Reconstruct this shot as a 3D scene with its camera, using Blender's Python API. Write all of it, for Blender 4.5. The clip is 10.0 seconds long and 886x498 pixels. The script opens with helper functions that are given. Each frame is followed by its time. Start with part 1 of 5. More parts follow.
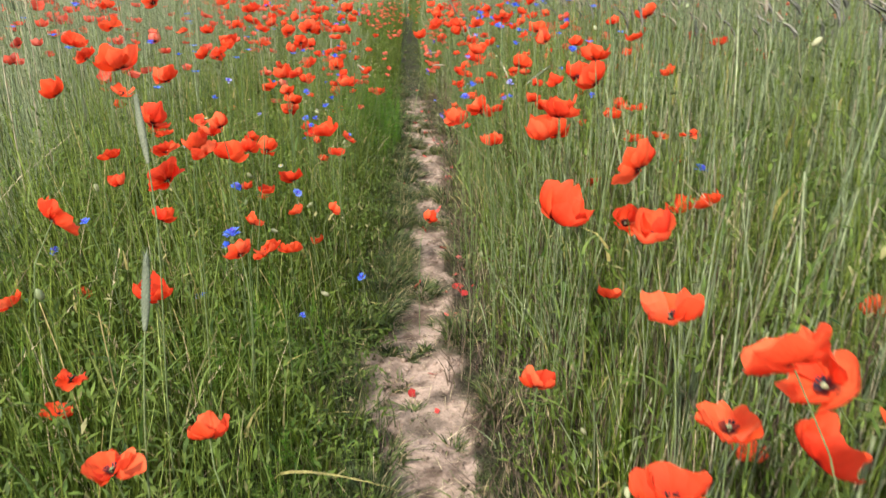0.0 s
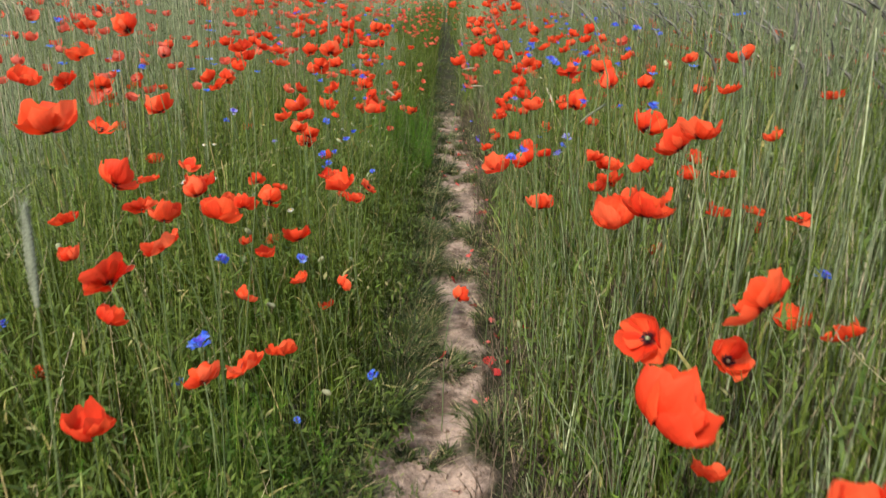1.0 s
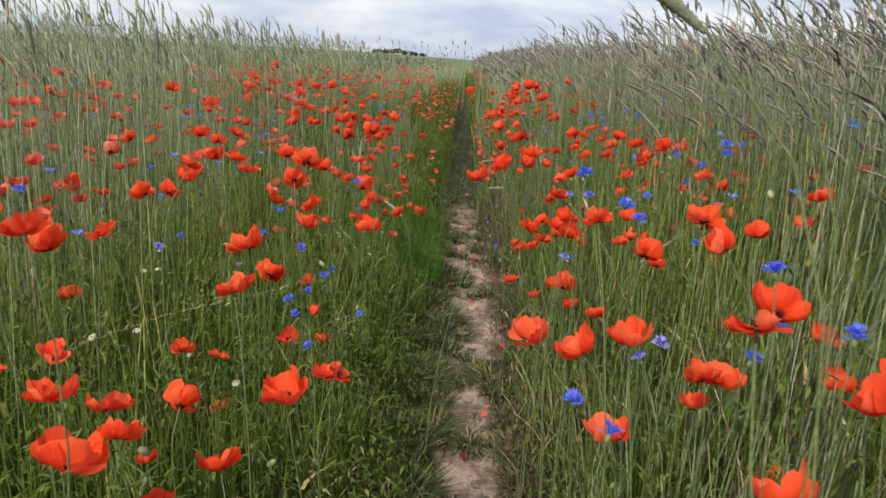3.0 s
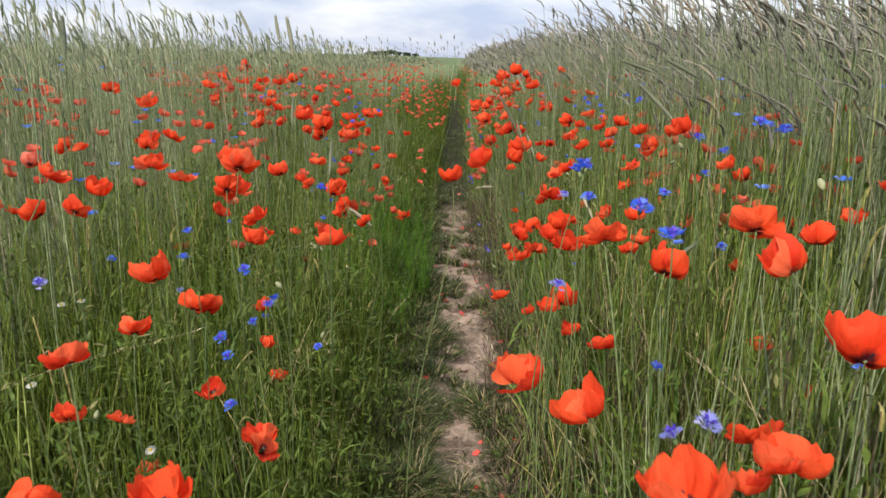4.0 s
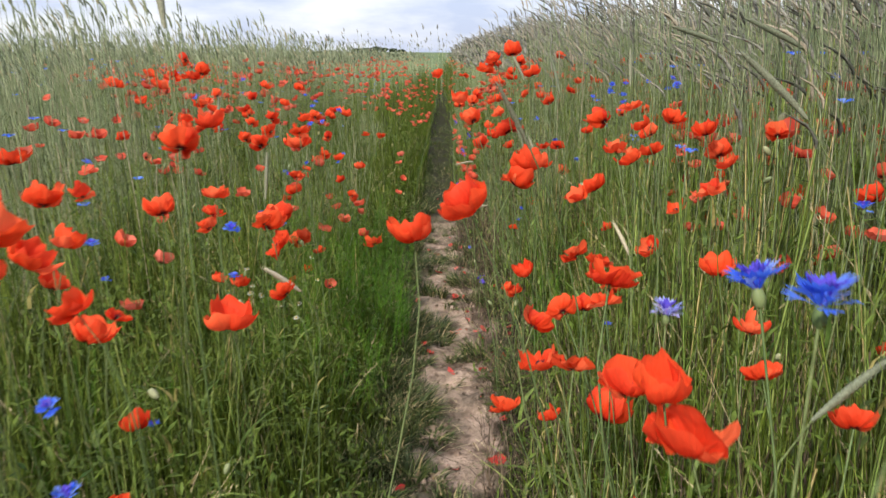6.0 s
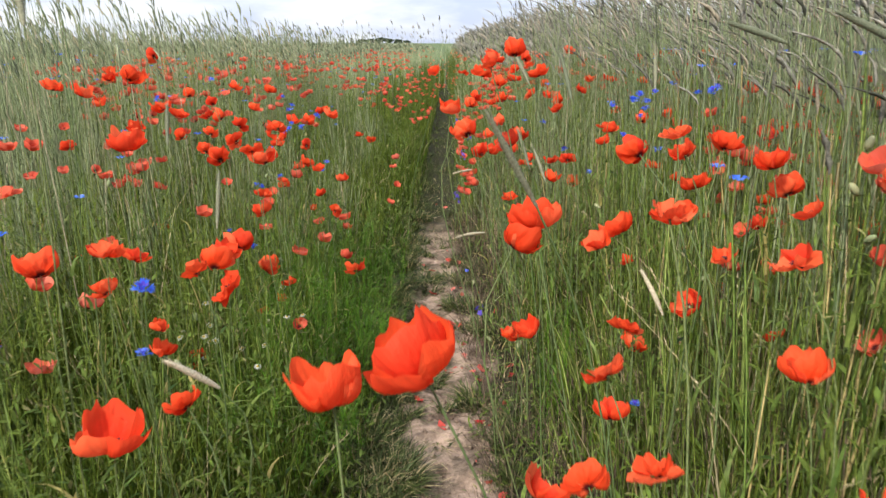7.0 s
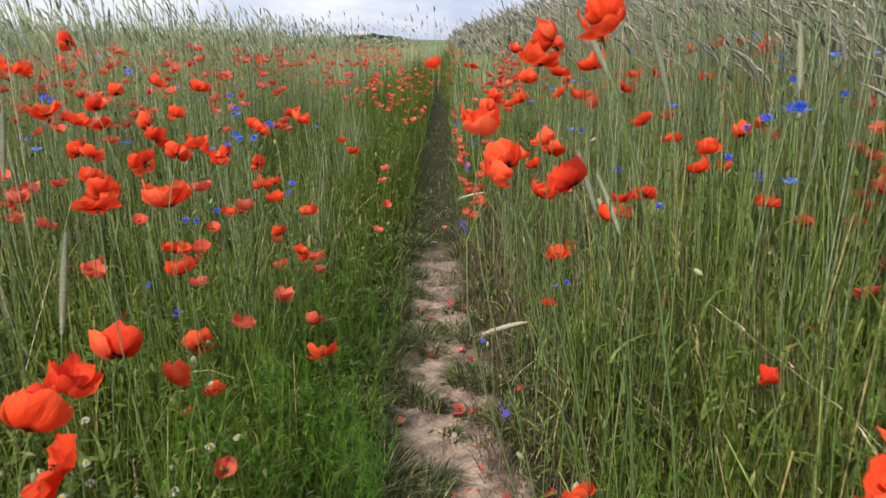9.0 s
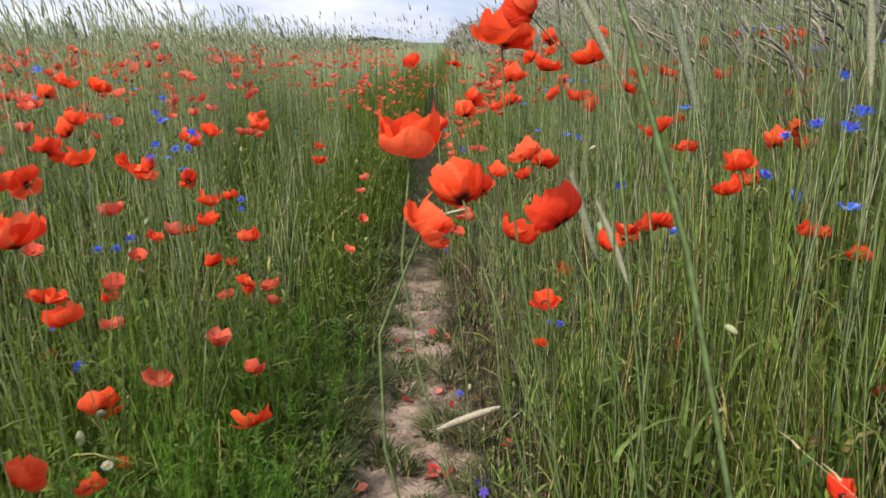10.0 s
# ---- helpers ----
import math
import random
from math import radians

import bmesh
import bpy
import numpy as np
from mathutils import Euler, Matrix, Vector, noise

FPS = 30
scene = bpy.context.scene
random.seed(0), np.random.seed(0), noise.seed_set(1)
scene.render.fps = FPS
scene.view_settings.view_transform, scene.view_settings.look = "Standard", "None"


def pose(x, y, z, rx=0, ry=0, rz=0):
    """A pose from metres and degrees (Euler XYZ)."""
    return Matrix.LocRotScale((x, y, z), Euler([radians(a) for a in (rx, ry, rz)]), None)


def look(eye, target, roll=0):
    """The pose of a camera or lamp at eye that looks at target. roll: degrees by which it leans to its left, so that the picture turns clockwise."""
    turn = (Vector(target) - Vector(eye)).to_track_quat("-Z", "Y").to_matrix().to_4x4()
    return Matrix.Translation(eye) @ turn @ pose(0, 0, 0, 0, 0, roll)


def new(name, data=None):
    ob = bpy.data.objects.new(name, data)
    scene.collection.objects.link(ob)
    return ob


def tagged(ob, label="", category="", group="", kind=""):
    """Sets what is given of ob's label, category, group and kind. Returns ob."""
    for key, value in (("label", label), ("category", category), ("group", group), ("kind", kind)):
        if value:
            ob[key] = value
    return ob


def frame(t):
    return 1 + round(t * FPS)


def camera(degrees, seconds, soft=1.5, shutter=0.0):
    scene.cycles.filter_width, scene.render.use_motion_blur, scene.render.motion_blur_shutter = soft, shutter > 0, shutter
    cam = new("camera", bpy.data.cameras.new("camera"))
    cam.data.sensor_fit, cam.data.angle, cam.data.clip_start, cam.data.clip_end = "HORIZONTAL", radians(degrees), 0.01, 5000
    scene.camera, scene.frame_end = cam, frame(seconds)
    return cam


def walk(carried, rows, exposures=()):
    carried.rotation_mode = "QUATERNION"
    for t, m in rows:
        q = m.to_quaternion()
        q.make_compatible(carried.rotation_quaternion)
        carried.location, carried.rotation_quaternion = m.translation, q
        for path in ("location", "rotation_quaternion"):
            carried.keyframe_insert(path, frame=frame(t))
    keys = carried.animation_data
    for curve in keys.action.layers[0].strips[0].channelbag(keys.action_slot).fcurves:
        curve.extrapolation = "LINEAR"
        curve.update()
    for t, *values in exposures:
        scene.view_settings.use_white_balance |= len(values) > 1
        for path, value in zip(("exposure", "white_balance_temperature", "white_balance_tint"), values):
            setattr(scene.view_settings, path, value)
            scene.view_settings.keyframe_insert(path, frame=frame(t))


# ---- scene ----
cam = camera(66.0, 10.0, soft=1.5, shutter=0.3)
PATH = [
    (0, (-0.102, -0.544, 1.114), (0.007, 1.314, 0.382), 1.0),
    (0.5, (-0.093, -0.328, 1.151), (-0.05, 1.532, 0.415), 2.8),
    (1, (-0.098, -0.097, 1.172), (-0.072, 1.766, 0.443), 2.6),
    (1.5, (-0.066, 0.116, 1.196), (-0.049, 2.033, 0.624), 4.1),
    (2, (-0.048, 0.289, 1.221), (-0.062, 2.218, 0.691), 4.5),
    (2.2, (-0.059, 0.363, 1.23), (-0.071, 2.287, 0.686), 4.9),
    (3.3, (-0.104, 0.756, 1.187), (-0.126, 2.684, 0.658), 3.1),
    (3.5, (-0.076, 0.835, 1.173), (-0.1, 2.763, 0.643), 2.7),
    (4, (-0.031, 0.998, 1.154), (-0.053, 2.925, 0.62), 1.4),
    (4.5, (-0.056, 1.181, 1.136), (-0.076, 3.108, 0.599), 0.5),
    (5, (-0.094, 1.378, 1.118), (-0.125, 3.304, 0.58), 0.1),
    (5.5, (-0.084, 1.547, 1.11), (-0.094, 3.472, 0.568), -0.1),
    (6, (0.007, 1.774, 1.105), (0.006, 3.698, 0.558), -0.3),
    (6.2, (0.028, 1.866, 1.108), (0.028, 3.789, 0.558), -1.0),
    (7.3, (0.055, 2.292, 1.13), (0.041, 4.206, 0.551), 0.0),
    (7.5, (0.043, 2.381, 1.114), (0.056, 4.294, 0.531), -0.0),
    (8, (0.047, 2.608, 1.102), (0.08, 4.521, 0.518), 0.3),
    (8.5, (0.056, 2.792, 1.087), (0.076, 4.706, 0.51), -0.2),
    (9, (0.004, 2.993, 1.082), (0.013, 4.907, 0.503), -0.0),
    (9.5, (0.031, 3.179, 1.06), (0.041, 5.094, 0.483), 0.0),
    (10, (0.085, 3.343, 1.053), (0.093, 5.26, 0.481), -0.2),
]
walk(cam, [(t, look(eye, target, roll)) for t, eye, target, roll in PATH],
     exposures=[(0, 0.82), (0.5, 0.55), (1, 0.40), (1.5, 0.38), (2, -0.03), (3.3, 0.10), (4, 0.22), (4.5, 0.23), (5.5, 0.38), (6, 0.32), (7.5, 0.52), (8.2, 0.3), (9, 0.24), (10, 0.3)])

# ---- light ----
SUN_EL, SUN_AZ = radians(44), radians(-150)
world = bpy.data.worlds.new("sky")
scene.world = world
world.use_nodes = True
wn, wl = world.node_tree.nodes, world.node_tree.links
wn.clear()
w_out = wn.new("ShaderNodeOutputWorld")
w_sky = wn.new("ShaderNodeTexSky")
w_sky.sky_type = "NISHITA"
w_sky.sun_disc = False
w_sky.sun_elevation, w_sky.sun_rotation = SUN_EL, SUN_AZ
w_blue = wn.new("ShaderNodeBackground")
w_blue.inputs["Strength"].default_value = 0.11
wl.new(w_sky.outputs["Color"], w_blue.inputs["Color"])
w_co = wn.new("ShaderNodeTexCoord")
w_map = wn.new("ShaderNodeMapping")
w_map.inputs["Scale"].default_value = (1.0, 1.0, 3.6)
wl.new(w_co.outputs["Generated"], w_map.inputs["Vector"])
w_noise = wn.new("ShaderNodeTexNoise")
w_noise.inputs["Scale"].default_value = 4.2
w_noise.inputs["Detail"].default_value = 7.0
w_noise.inputs["Roughness"].default_value = 0.55
wl.new(w_map.outputs["Vector"], w_noise.inputs["Vector"])
w_ramp = wn.new("ShaderNodeValToRGB")
w_ramp.color_ramp.elements[0].position, w_ramp.color_ramp.elements[0].color = 0.38, (0.52, 0.59, 0.80, 1)
w_ramp.color_ramp.elements[1].position, w_ramp.color_ramp.elements[1].color = 0.64, (0.96, 0.97, 1.0, 1)
wl.new(w_noise.outputs["Fac"], w_ramp.inputs["Fac"])
w_cloud = wn.new("ShaderNodeBackground")
w_sep = wn.new("ShaderNodeSeparateXYZ")
wl.new(w_co.outputs["Generated"], w_sep.inputs["Vector"])
w_lift = wn.new("ShaderNodeMapRange")  # an overcast sky is brighter overhead than at the skyline
w_lift.inputs["From Max"].default_value = 1.0
w_lift.inputs["To Min"].default_value, w_lift.inputs["To Max"].default_value = 0.96, 1.6
wl.new(w_sep.outputs["Z"], w_lift.inputs["Value"])
wl.new(w_lift.outputs["Result"], w_cloud.inputs["Strength"])
wl.new(w_ramp.outputs["Color"], w_cloud.inputs["Color"])
w_mix = wn.new("ShaderNodeMixShader")
w_mix.inputs["Fac"].default_value = 0.86
wl.new(w_blue.outputs["Background"], w_mix.inputs[1])
wl.new(w_cloud.outputs["Background"], w_mix.inputs[2])
wl.new(w_mix.outputs["Shader"], w_out.inputs["Surface"])

sun_data = bpy.data.lights.new("sun", "SUN")
sun_data.energy, sun_data.angle, sun_data.color = 5.0, radians(4), (1.0, 0.94, 0.83)
sun = new("sun", sun_data)
sun.matrix_basis = look((math.sin(SUN_AZ) * 30, 3 + math.cos(SUN_AZ) * 30, 30 * math.tan(SUN_EL)), (0, 3, 0))


# ---- materials ----
def base(name):
    m = bpy.data.materials.new(name)
    m.use_nodes = True
    n, l = m.node_tree.nodes, m.node_tree.links
    return m, n, l, n["Principled BSDF"], n["Material Output"]


def mixed(n, l, kind, a, b, fac):
    """A colour mix node; a, b and fac are sockets or values."""
    x = n.new("ShaderNodeMix")
    x.data_type, x.blend_type = "RGBA", kind
    for sock, v in ((x.inputs[0], fac), (x.inputs[6], a), (x.inputs[7], b)):
        if isinstance(v, bpy.types.NodeSocket):
            l.new(v, sock)
        else:
            sock.default_value = (*v, 1) if isinstance(v, tuple) else v
    return x.outputs[2]


def plant(name, dark, light, dry=None, through_light=0.3, rough=0.55, grain=60.0, dry_share=0.12, single=False, alt=None):
    """Leaf or stalk: every blade its own tint, a share of them dried out, fine mottling, some light let through."""
    m, n, l, p, out = base(name)
    if single:
        tint = n.new("ShaderNodeObjectInfo").outputs["Random"]
    else:
        tint = n.new("ShaderNodeNewGeometry").outputs["Random Per Island"]
    col = mixed(n, l, "MIX", dark, light, tint)
    if alt:
        other = n.new("ShaderNodeMath")
        other.operation = "MULTIPLY"
        other.inputs[1].default_value = 13.0
        l.new(tint, other.inputs[0])
        share = n.new("ShaderNodeMath")
        share.operation = "FRACT"
        l.new(other.outputs[0], share.inputs[0])
        col = mixed(n, l, "MIX", col, alt, share.outputs[0])
    if dry:
        pick = n.new("ShaderNodeMath")
        pick.operation = "GREATER_THAN"
        spread = n.new("ShaderNodeMath")
        spread.operation = "FRACT"
        many = n.new("ShaderNodeMath")
        many.operation = "MULTIPLY"
        many.inputs[1].default_value = 37.0
        l.new(tint, many.inputs[0])
        l.new(many.outputs[0], spread.inputs[0])
        l.new(spread.outputs[0], pick.inputs[0])
        pick.inputs[1].default_value = 1 - dry_share
        col = mixed(n, l, "MIX", col, dry, pick.outputs[0])
    tex = n.new("ShaderNodeTexNoise")
    tex.inputs["Scale"].default_value = grain
    tex.inputs["Detail"].default_value = 3
    co = n.new("ShaderNodeTexCoord")
    l.new(co.outputs["Object"], tex.inputs["Vector"])
    ramp = n.new("ShaderNodeMapRange")
    ramp.inputs["From Min"].default_value, ramp.inputs["From Max"].default_value = 0.3, 0.7
    ramp.inputs["To Min"].default_value, ramp.inputs["To Max"].default_value = 0.60, 1.34
    l.new(tex.outputs["Fac"], ramp.inputs["Value"])
    col = mixed(n, l, "MULTIPLY", col, ramp.outputs["Result"], 1.0)
    l.new(col, p.inputs["Base Color"])
    p.inputs["Roughness"].default_value = rough
    p.inputs["Specular IOR Level"].default_value = 0.22
    tr = n.new("ShaderNodeBsdfTranslucent")
    l.new(col, tr.inputs["Color"])
    mx = n.new("ShaderNodeMixShader")
    mx.inputs["Fac"].default_value = through_light
    l.new(p.outputs["BSDF"], mx.inputs[1])
    l.new(tr.outputs["BSDF"], mx.inputs[2])
    l.new(mx.outputs["Shader"], out.inputs["Surface"])
    return m


def petal_material(name, core, deep, pale, blotch=True, single=True, through_light=0.52):
    """Silky petal: veins running outwards, a dark spot at the claw, each flower its own red."""
    m, n, l, p, out = base(name)
    tint = n.new("ShaderNodeObjectInfo").outputs["Random"] if single else n.new("ShaderNodeNewGeometry").outputs["Random Per Island"]
    ramp = n.new("ShaderNodeValToRGB")
    e = ramp.color_ramp.elements
    e[0].color, e[1].color = (*deep, 1), (*pale, 1)
    mid = e.new(0.6)
    mid.color = (*core, 1)
    l.new(tint, ramp.inputs["Fac"])
    uv = n.new("ShaderNodeUVMap")
    wave = n.new("ShaderNodeTexNoise")
    mp = n.new("ShaderNodeMapping")
    mp.inputs["Scale"].default_value = (22.0, 1.6, 1.0)
    l.new(uv.outputs["UV"], mp.inputs["Vector"])
    l.new(mp.outputs["Vector"], wave.inputs["Vector"])
    wave.inputs["Scale"].default_value = 1.0
    wave.inputs["Detail"].default_value = 4
    rng = n.new("ShaderNodeMapRange")
    rng.inputs["From Min"].default_value, rng.inputs["From Max"].default_value = 0.3, 0.7
    rng.inputs["To Min"].default_value, rng.inputs["To Max"].default_value = 0.88, 1.06
    l.new(wave.outputs["Fac"], rng.inputs["Value"])
    col = mixed(n, l, "MULTIPLY", ramp.outputs["Color"], rng.outputs["Result"], 1.0)
    if blotch:
        sep = n.new("ShaderNodeSeparateXYZ")
        l.new(uv.outputs["UV"], sep.inputs["Vector"])
        rim = n.new("ShaderNodeMapRange")  # thin paler rim, fuller red towards the claw
        rim.inputs["From Min"].default_value, rim.inputs["From Max"].default_value = 0.25, 1.0
        rim.inputs["To Min"].default_value, rim.inputs["To Max"].default_value = 0.0, 0.30
        l.new(sep.outputs["Y"], rim.inputs["Value"])
        col = mixed(n, l, "MIX", col, pale, rim.outputs["Result"])
        spot = n.new("ShaderNodeMapRange")
        spot.inputs["From Min"].default_value, spot.inputs["From Max"].default_value = 0.14, 0.30
        spot.inputs["To Min"].default_value, spot.inputs["To Max"].default_value = 0.9, 0.0
        l.new(sep.outputs["Y"], spot.inputs["Value"])
        col = mixed(n, l, "MIX", col, (0.012, 0.006, 0.012), spot.outputs["Result"])
    l.new(col, p.inputs["Base Color"])
    p.inputs["Roughness"].default_value = 0.6
    p.inputs["Specular IOR Level"].default_value = 0.12
    crease = n.new("ShaderNodeTexNoise")
    mp2 = n.new("ShaderNodeMapping")
    mp2.inputs["Scale"].default_value = (7.0, 2.6, 1.0)
    l.new(uv.outputs["UV"], mp2.inputs["Vector"])
    l.new(mp2.outputs["Vector"], crease.inputs["Vector"])
    crease.inputs["Detail"].default_value = 5
    crease.inputs["Scale"].default_value = 1.0
    both = n.new("ShaderNodeMath")
    both.operation = "MULTIPLY_ADD"
    l.new(crease.outputs["Fac"], both.inputs[0])
    both.inputs[1].default_value = 3.0
    l.new(wave.outputs["Fac"], both.inputs[2])
    bump = n.new("ShaderNodeBump")
    bump.inputs["Strength"].default_value = 0.4
    bump.inputs["Distance"].default_value = 0.004
    l.new(both.outputs[0], bump.inputs["Height"])
    l.new(bump.outputs["Normal"], p.inputs["Normal"])
    tr = n.new("ShaderNodeBsdfTranslucent")
    l.new(col, tr.inputs["Color"])
    mx = n.new("ShaderNodeMixShader")
    mx.inputs["Fac"].default_value = through_light
    l.new(p.outputs["BSDF"], mx.inputs[1])
    l.new(tr.outputs["BSDF"], mx.inputs[2])
    l.new(mx.outputs["Shader"], out.inputs["Surface"])
    return m


POPPY = dict(core=(0.88, 0.082, 0.018), deep=(0.70, 0.030, 0.012), pale=(0.92, 0.175, 0.070))
M_PETAL = petal_material("poppy_petal", **POPPY)
# the poppy reds again, muted and pinker: haze painted into the massed flowers
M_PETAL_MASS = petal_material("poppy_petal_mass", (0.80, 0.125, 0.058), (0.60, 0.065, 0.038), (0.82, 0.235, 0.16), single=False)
M_FALLEN = petal_material("wilted_petal", (0.52, 0.050, 0.040), (0.26, 0.018, 0.020), (0.62, 0.17, 0.14), blotch=False, through_light=0.2)
M_BLUE = petal_material("cornflower_blue", (0.10, 0.25, 0.94), (0.06, 0.15, 0.80), (0.30, 0.43, 0.94), blotch=False)
M_BLUE_MASS = petal_material("cornflower_mass", (0.10, 0.25, 0.94), (0.06, 0.15, 0.80), (0.30, 0.43, 0.94), blotch=False, single=False)
M_LILAC = petal_material("cornflower_faded", (0.42, 0.44, 0.86), (0.32, 0.36, 0.82), (0.66, 0.66, 0.90), blotch=False)
M_VIOLET = petal_material("floret_violet", (0.13, 0.10, 0.62), (0.10, 0.06, 0.45), (0.24, 0.16, 0.70), blotch=False)
M_WHITE = petal_material("ray_white", (0.78, 0.78, 0.74), (0.72, 0.72, 0.68), (0.82, 0.82, 0.80), blotch=False)
M_YELLOW = plant("disc_yellow", (0.60, 0.38, 0.03), (0.70, 0.50, 0.06), through_light=0.05, single=True, grain=900)
M_STAMEN = plant("stamens", (0.012, 0.010, 0.012), (0.03, 0.02, 0.03), through_light=0.0, rough=0.8, single=True, grain=500)
M_STEM = plant("flower_stem", (0.10, 0.15, 0.055), (0.17, 0.21, 0.085), through_light=0.12, single=True, grain=200)
M_STEM_MASS = plant("flower_stem_mass", (0.06, 0.11, 0.018), (0.25, 0.31, 0.050), alt=(0.20, 0.27, 0.046), through_light=0.12)
M_BUD = plant("bud_green", (0.16, 0.20, 0.09), (0.30, 0.30, 0.17), through_light=0.05, single=True, grain=300)
M_RYE = plant("rye_stalk", (0.028, 0.044, 0.007), (0.400, 0.460, 0.140), alt=(0.190, 0.285, 0.066), dry=(0.46, 0.37, 0.16), through_light=0.12, rough=0.45, dry_share=0.12)
# glaucous outer rye, lightened beyond its own colour to paint in distance haze
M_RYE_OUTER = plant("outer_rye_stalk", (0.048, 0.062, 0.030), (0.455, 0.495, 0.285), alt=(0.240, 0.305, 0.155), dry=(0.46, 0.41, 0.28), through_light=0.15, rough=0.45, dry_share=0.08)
M_EAR_GREEN = plant("green_rye_ear", (0.075, 0.095, 0.052), (0.33, 0.365, 0.225), dry=(0.36, 0.33, 0.20), through_light=0.15, rough=0.6, grain=240, dry_share=0.12)
M_EAR = plant("rye_ear", (0.070, 0.074, 0.058), (0.365, 0.350, 0.295), dry=(0.40, 0.345, 0.26), through_light=0.15, rough=0.6, grain=240, dry_share=0.2)
M_EAR_ONE = plant("rye_ear_near", (0.13, 0.155, 0.10), (0.25, 0.25, 0.17), through_light=0.15, rough=0.6, grain=400, single=True)
M_STRAW_ONE = plant("bleached_ear", (0.44, 0.38, 0.27), (0.60, 0.54, 0.41), through_light=0.1, rough=0.7, grain=400, single=True)
# the near-black end tints some blades as the shade low in the growth
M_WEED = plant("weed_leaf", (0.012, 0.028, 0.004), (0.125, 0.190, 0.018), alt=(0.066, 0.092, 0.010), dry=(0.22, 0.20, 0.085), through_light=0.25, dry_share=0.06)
M_FEATHER = plant("feathery_leaf", (0.046, 0.125, 0.010), (0.132, 0.270, 0.024), through_light=0.4)
# darkened in colour for the deep shade along the path's left edge
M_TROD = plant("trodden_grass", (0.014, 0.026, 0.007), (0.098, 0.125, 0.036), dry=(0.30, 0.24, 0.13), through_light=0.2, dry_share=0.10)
M_DEAD = plant("dead_stalk_base", (0.030, 0.022, 0.016), (0.145, 0.105, 0.072), through_light=0.05, rough=0.8)
M_STRAW = plant("straw", (0.28, 0.22, 0.125), (0.46, 0.39, 0.235), through_light=0.05, rough=0.6)
M_LEAF = plant("blade_leaf", (0.06, 0.115, 0.022), (0.175, 0.235, 0.055), dry=(0.36, 0.31, 0.11), through_light=0.35, dry_share=0.10)
M_TREE = plant("far_foliage", (0.030, 0.045, 0.025), (0.055, 0.075, 0.035), through_light=0.2, grain=2)
# dark end lowered so some leaves carry the shade of the gaps
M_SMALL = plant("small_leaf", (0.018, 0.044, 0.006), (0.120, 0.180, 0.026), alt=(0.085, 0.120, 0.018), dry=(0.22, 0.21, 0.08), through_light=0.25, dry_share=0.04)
M_BARK = plant("far_bark", (0.05, 0.045, 0.04), (0.08, 0.07, 0.06), through_light=0.0, grain=4)


# the trodden line: along y, how far its middle lies to one side and half its width
TRAIL_Y = [0.5, 1.0, 1.25, 1.5, 1.8, 2.05, 2.5, 3.0, 3.5, 3.9, 4.3, 4.7, 5.2, 6.0]
TRAIL_MID = [-0.03, -0.04, -0.10, -0.08, -0.03, 0.0, 0.01, -0.02, 0.03, 0.06, 0.08, 0.0, 0.0, 0.0]
TRAIL_HALF = [0.115, 0.125, 0.18, 0.11, 0.08, 0.085, 0.10, 0.09, 0.12, 0.15, 0.15, 0.17, 0.15, 0.11]


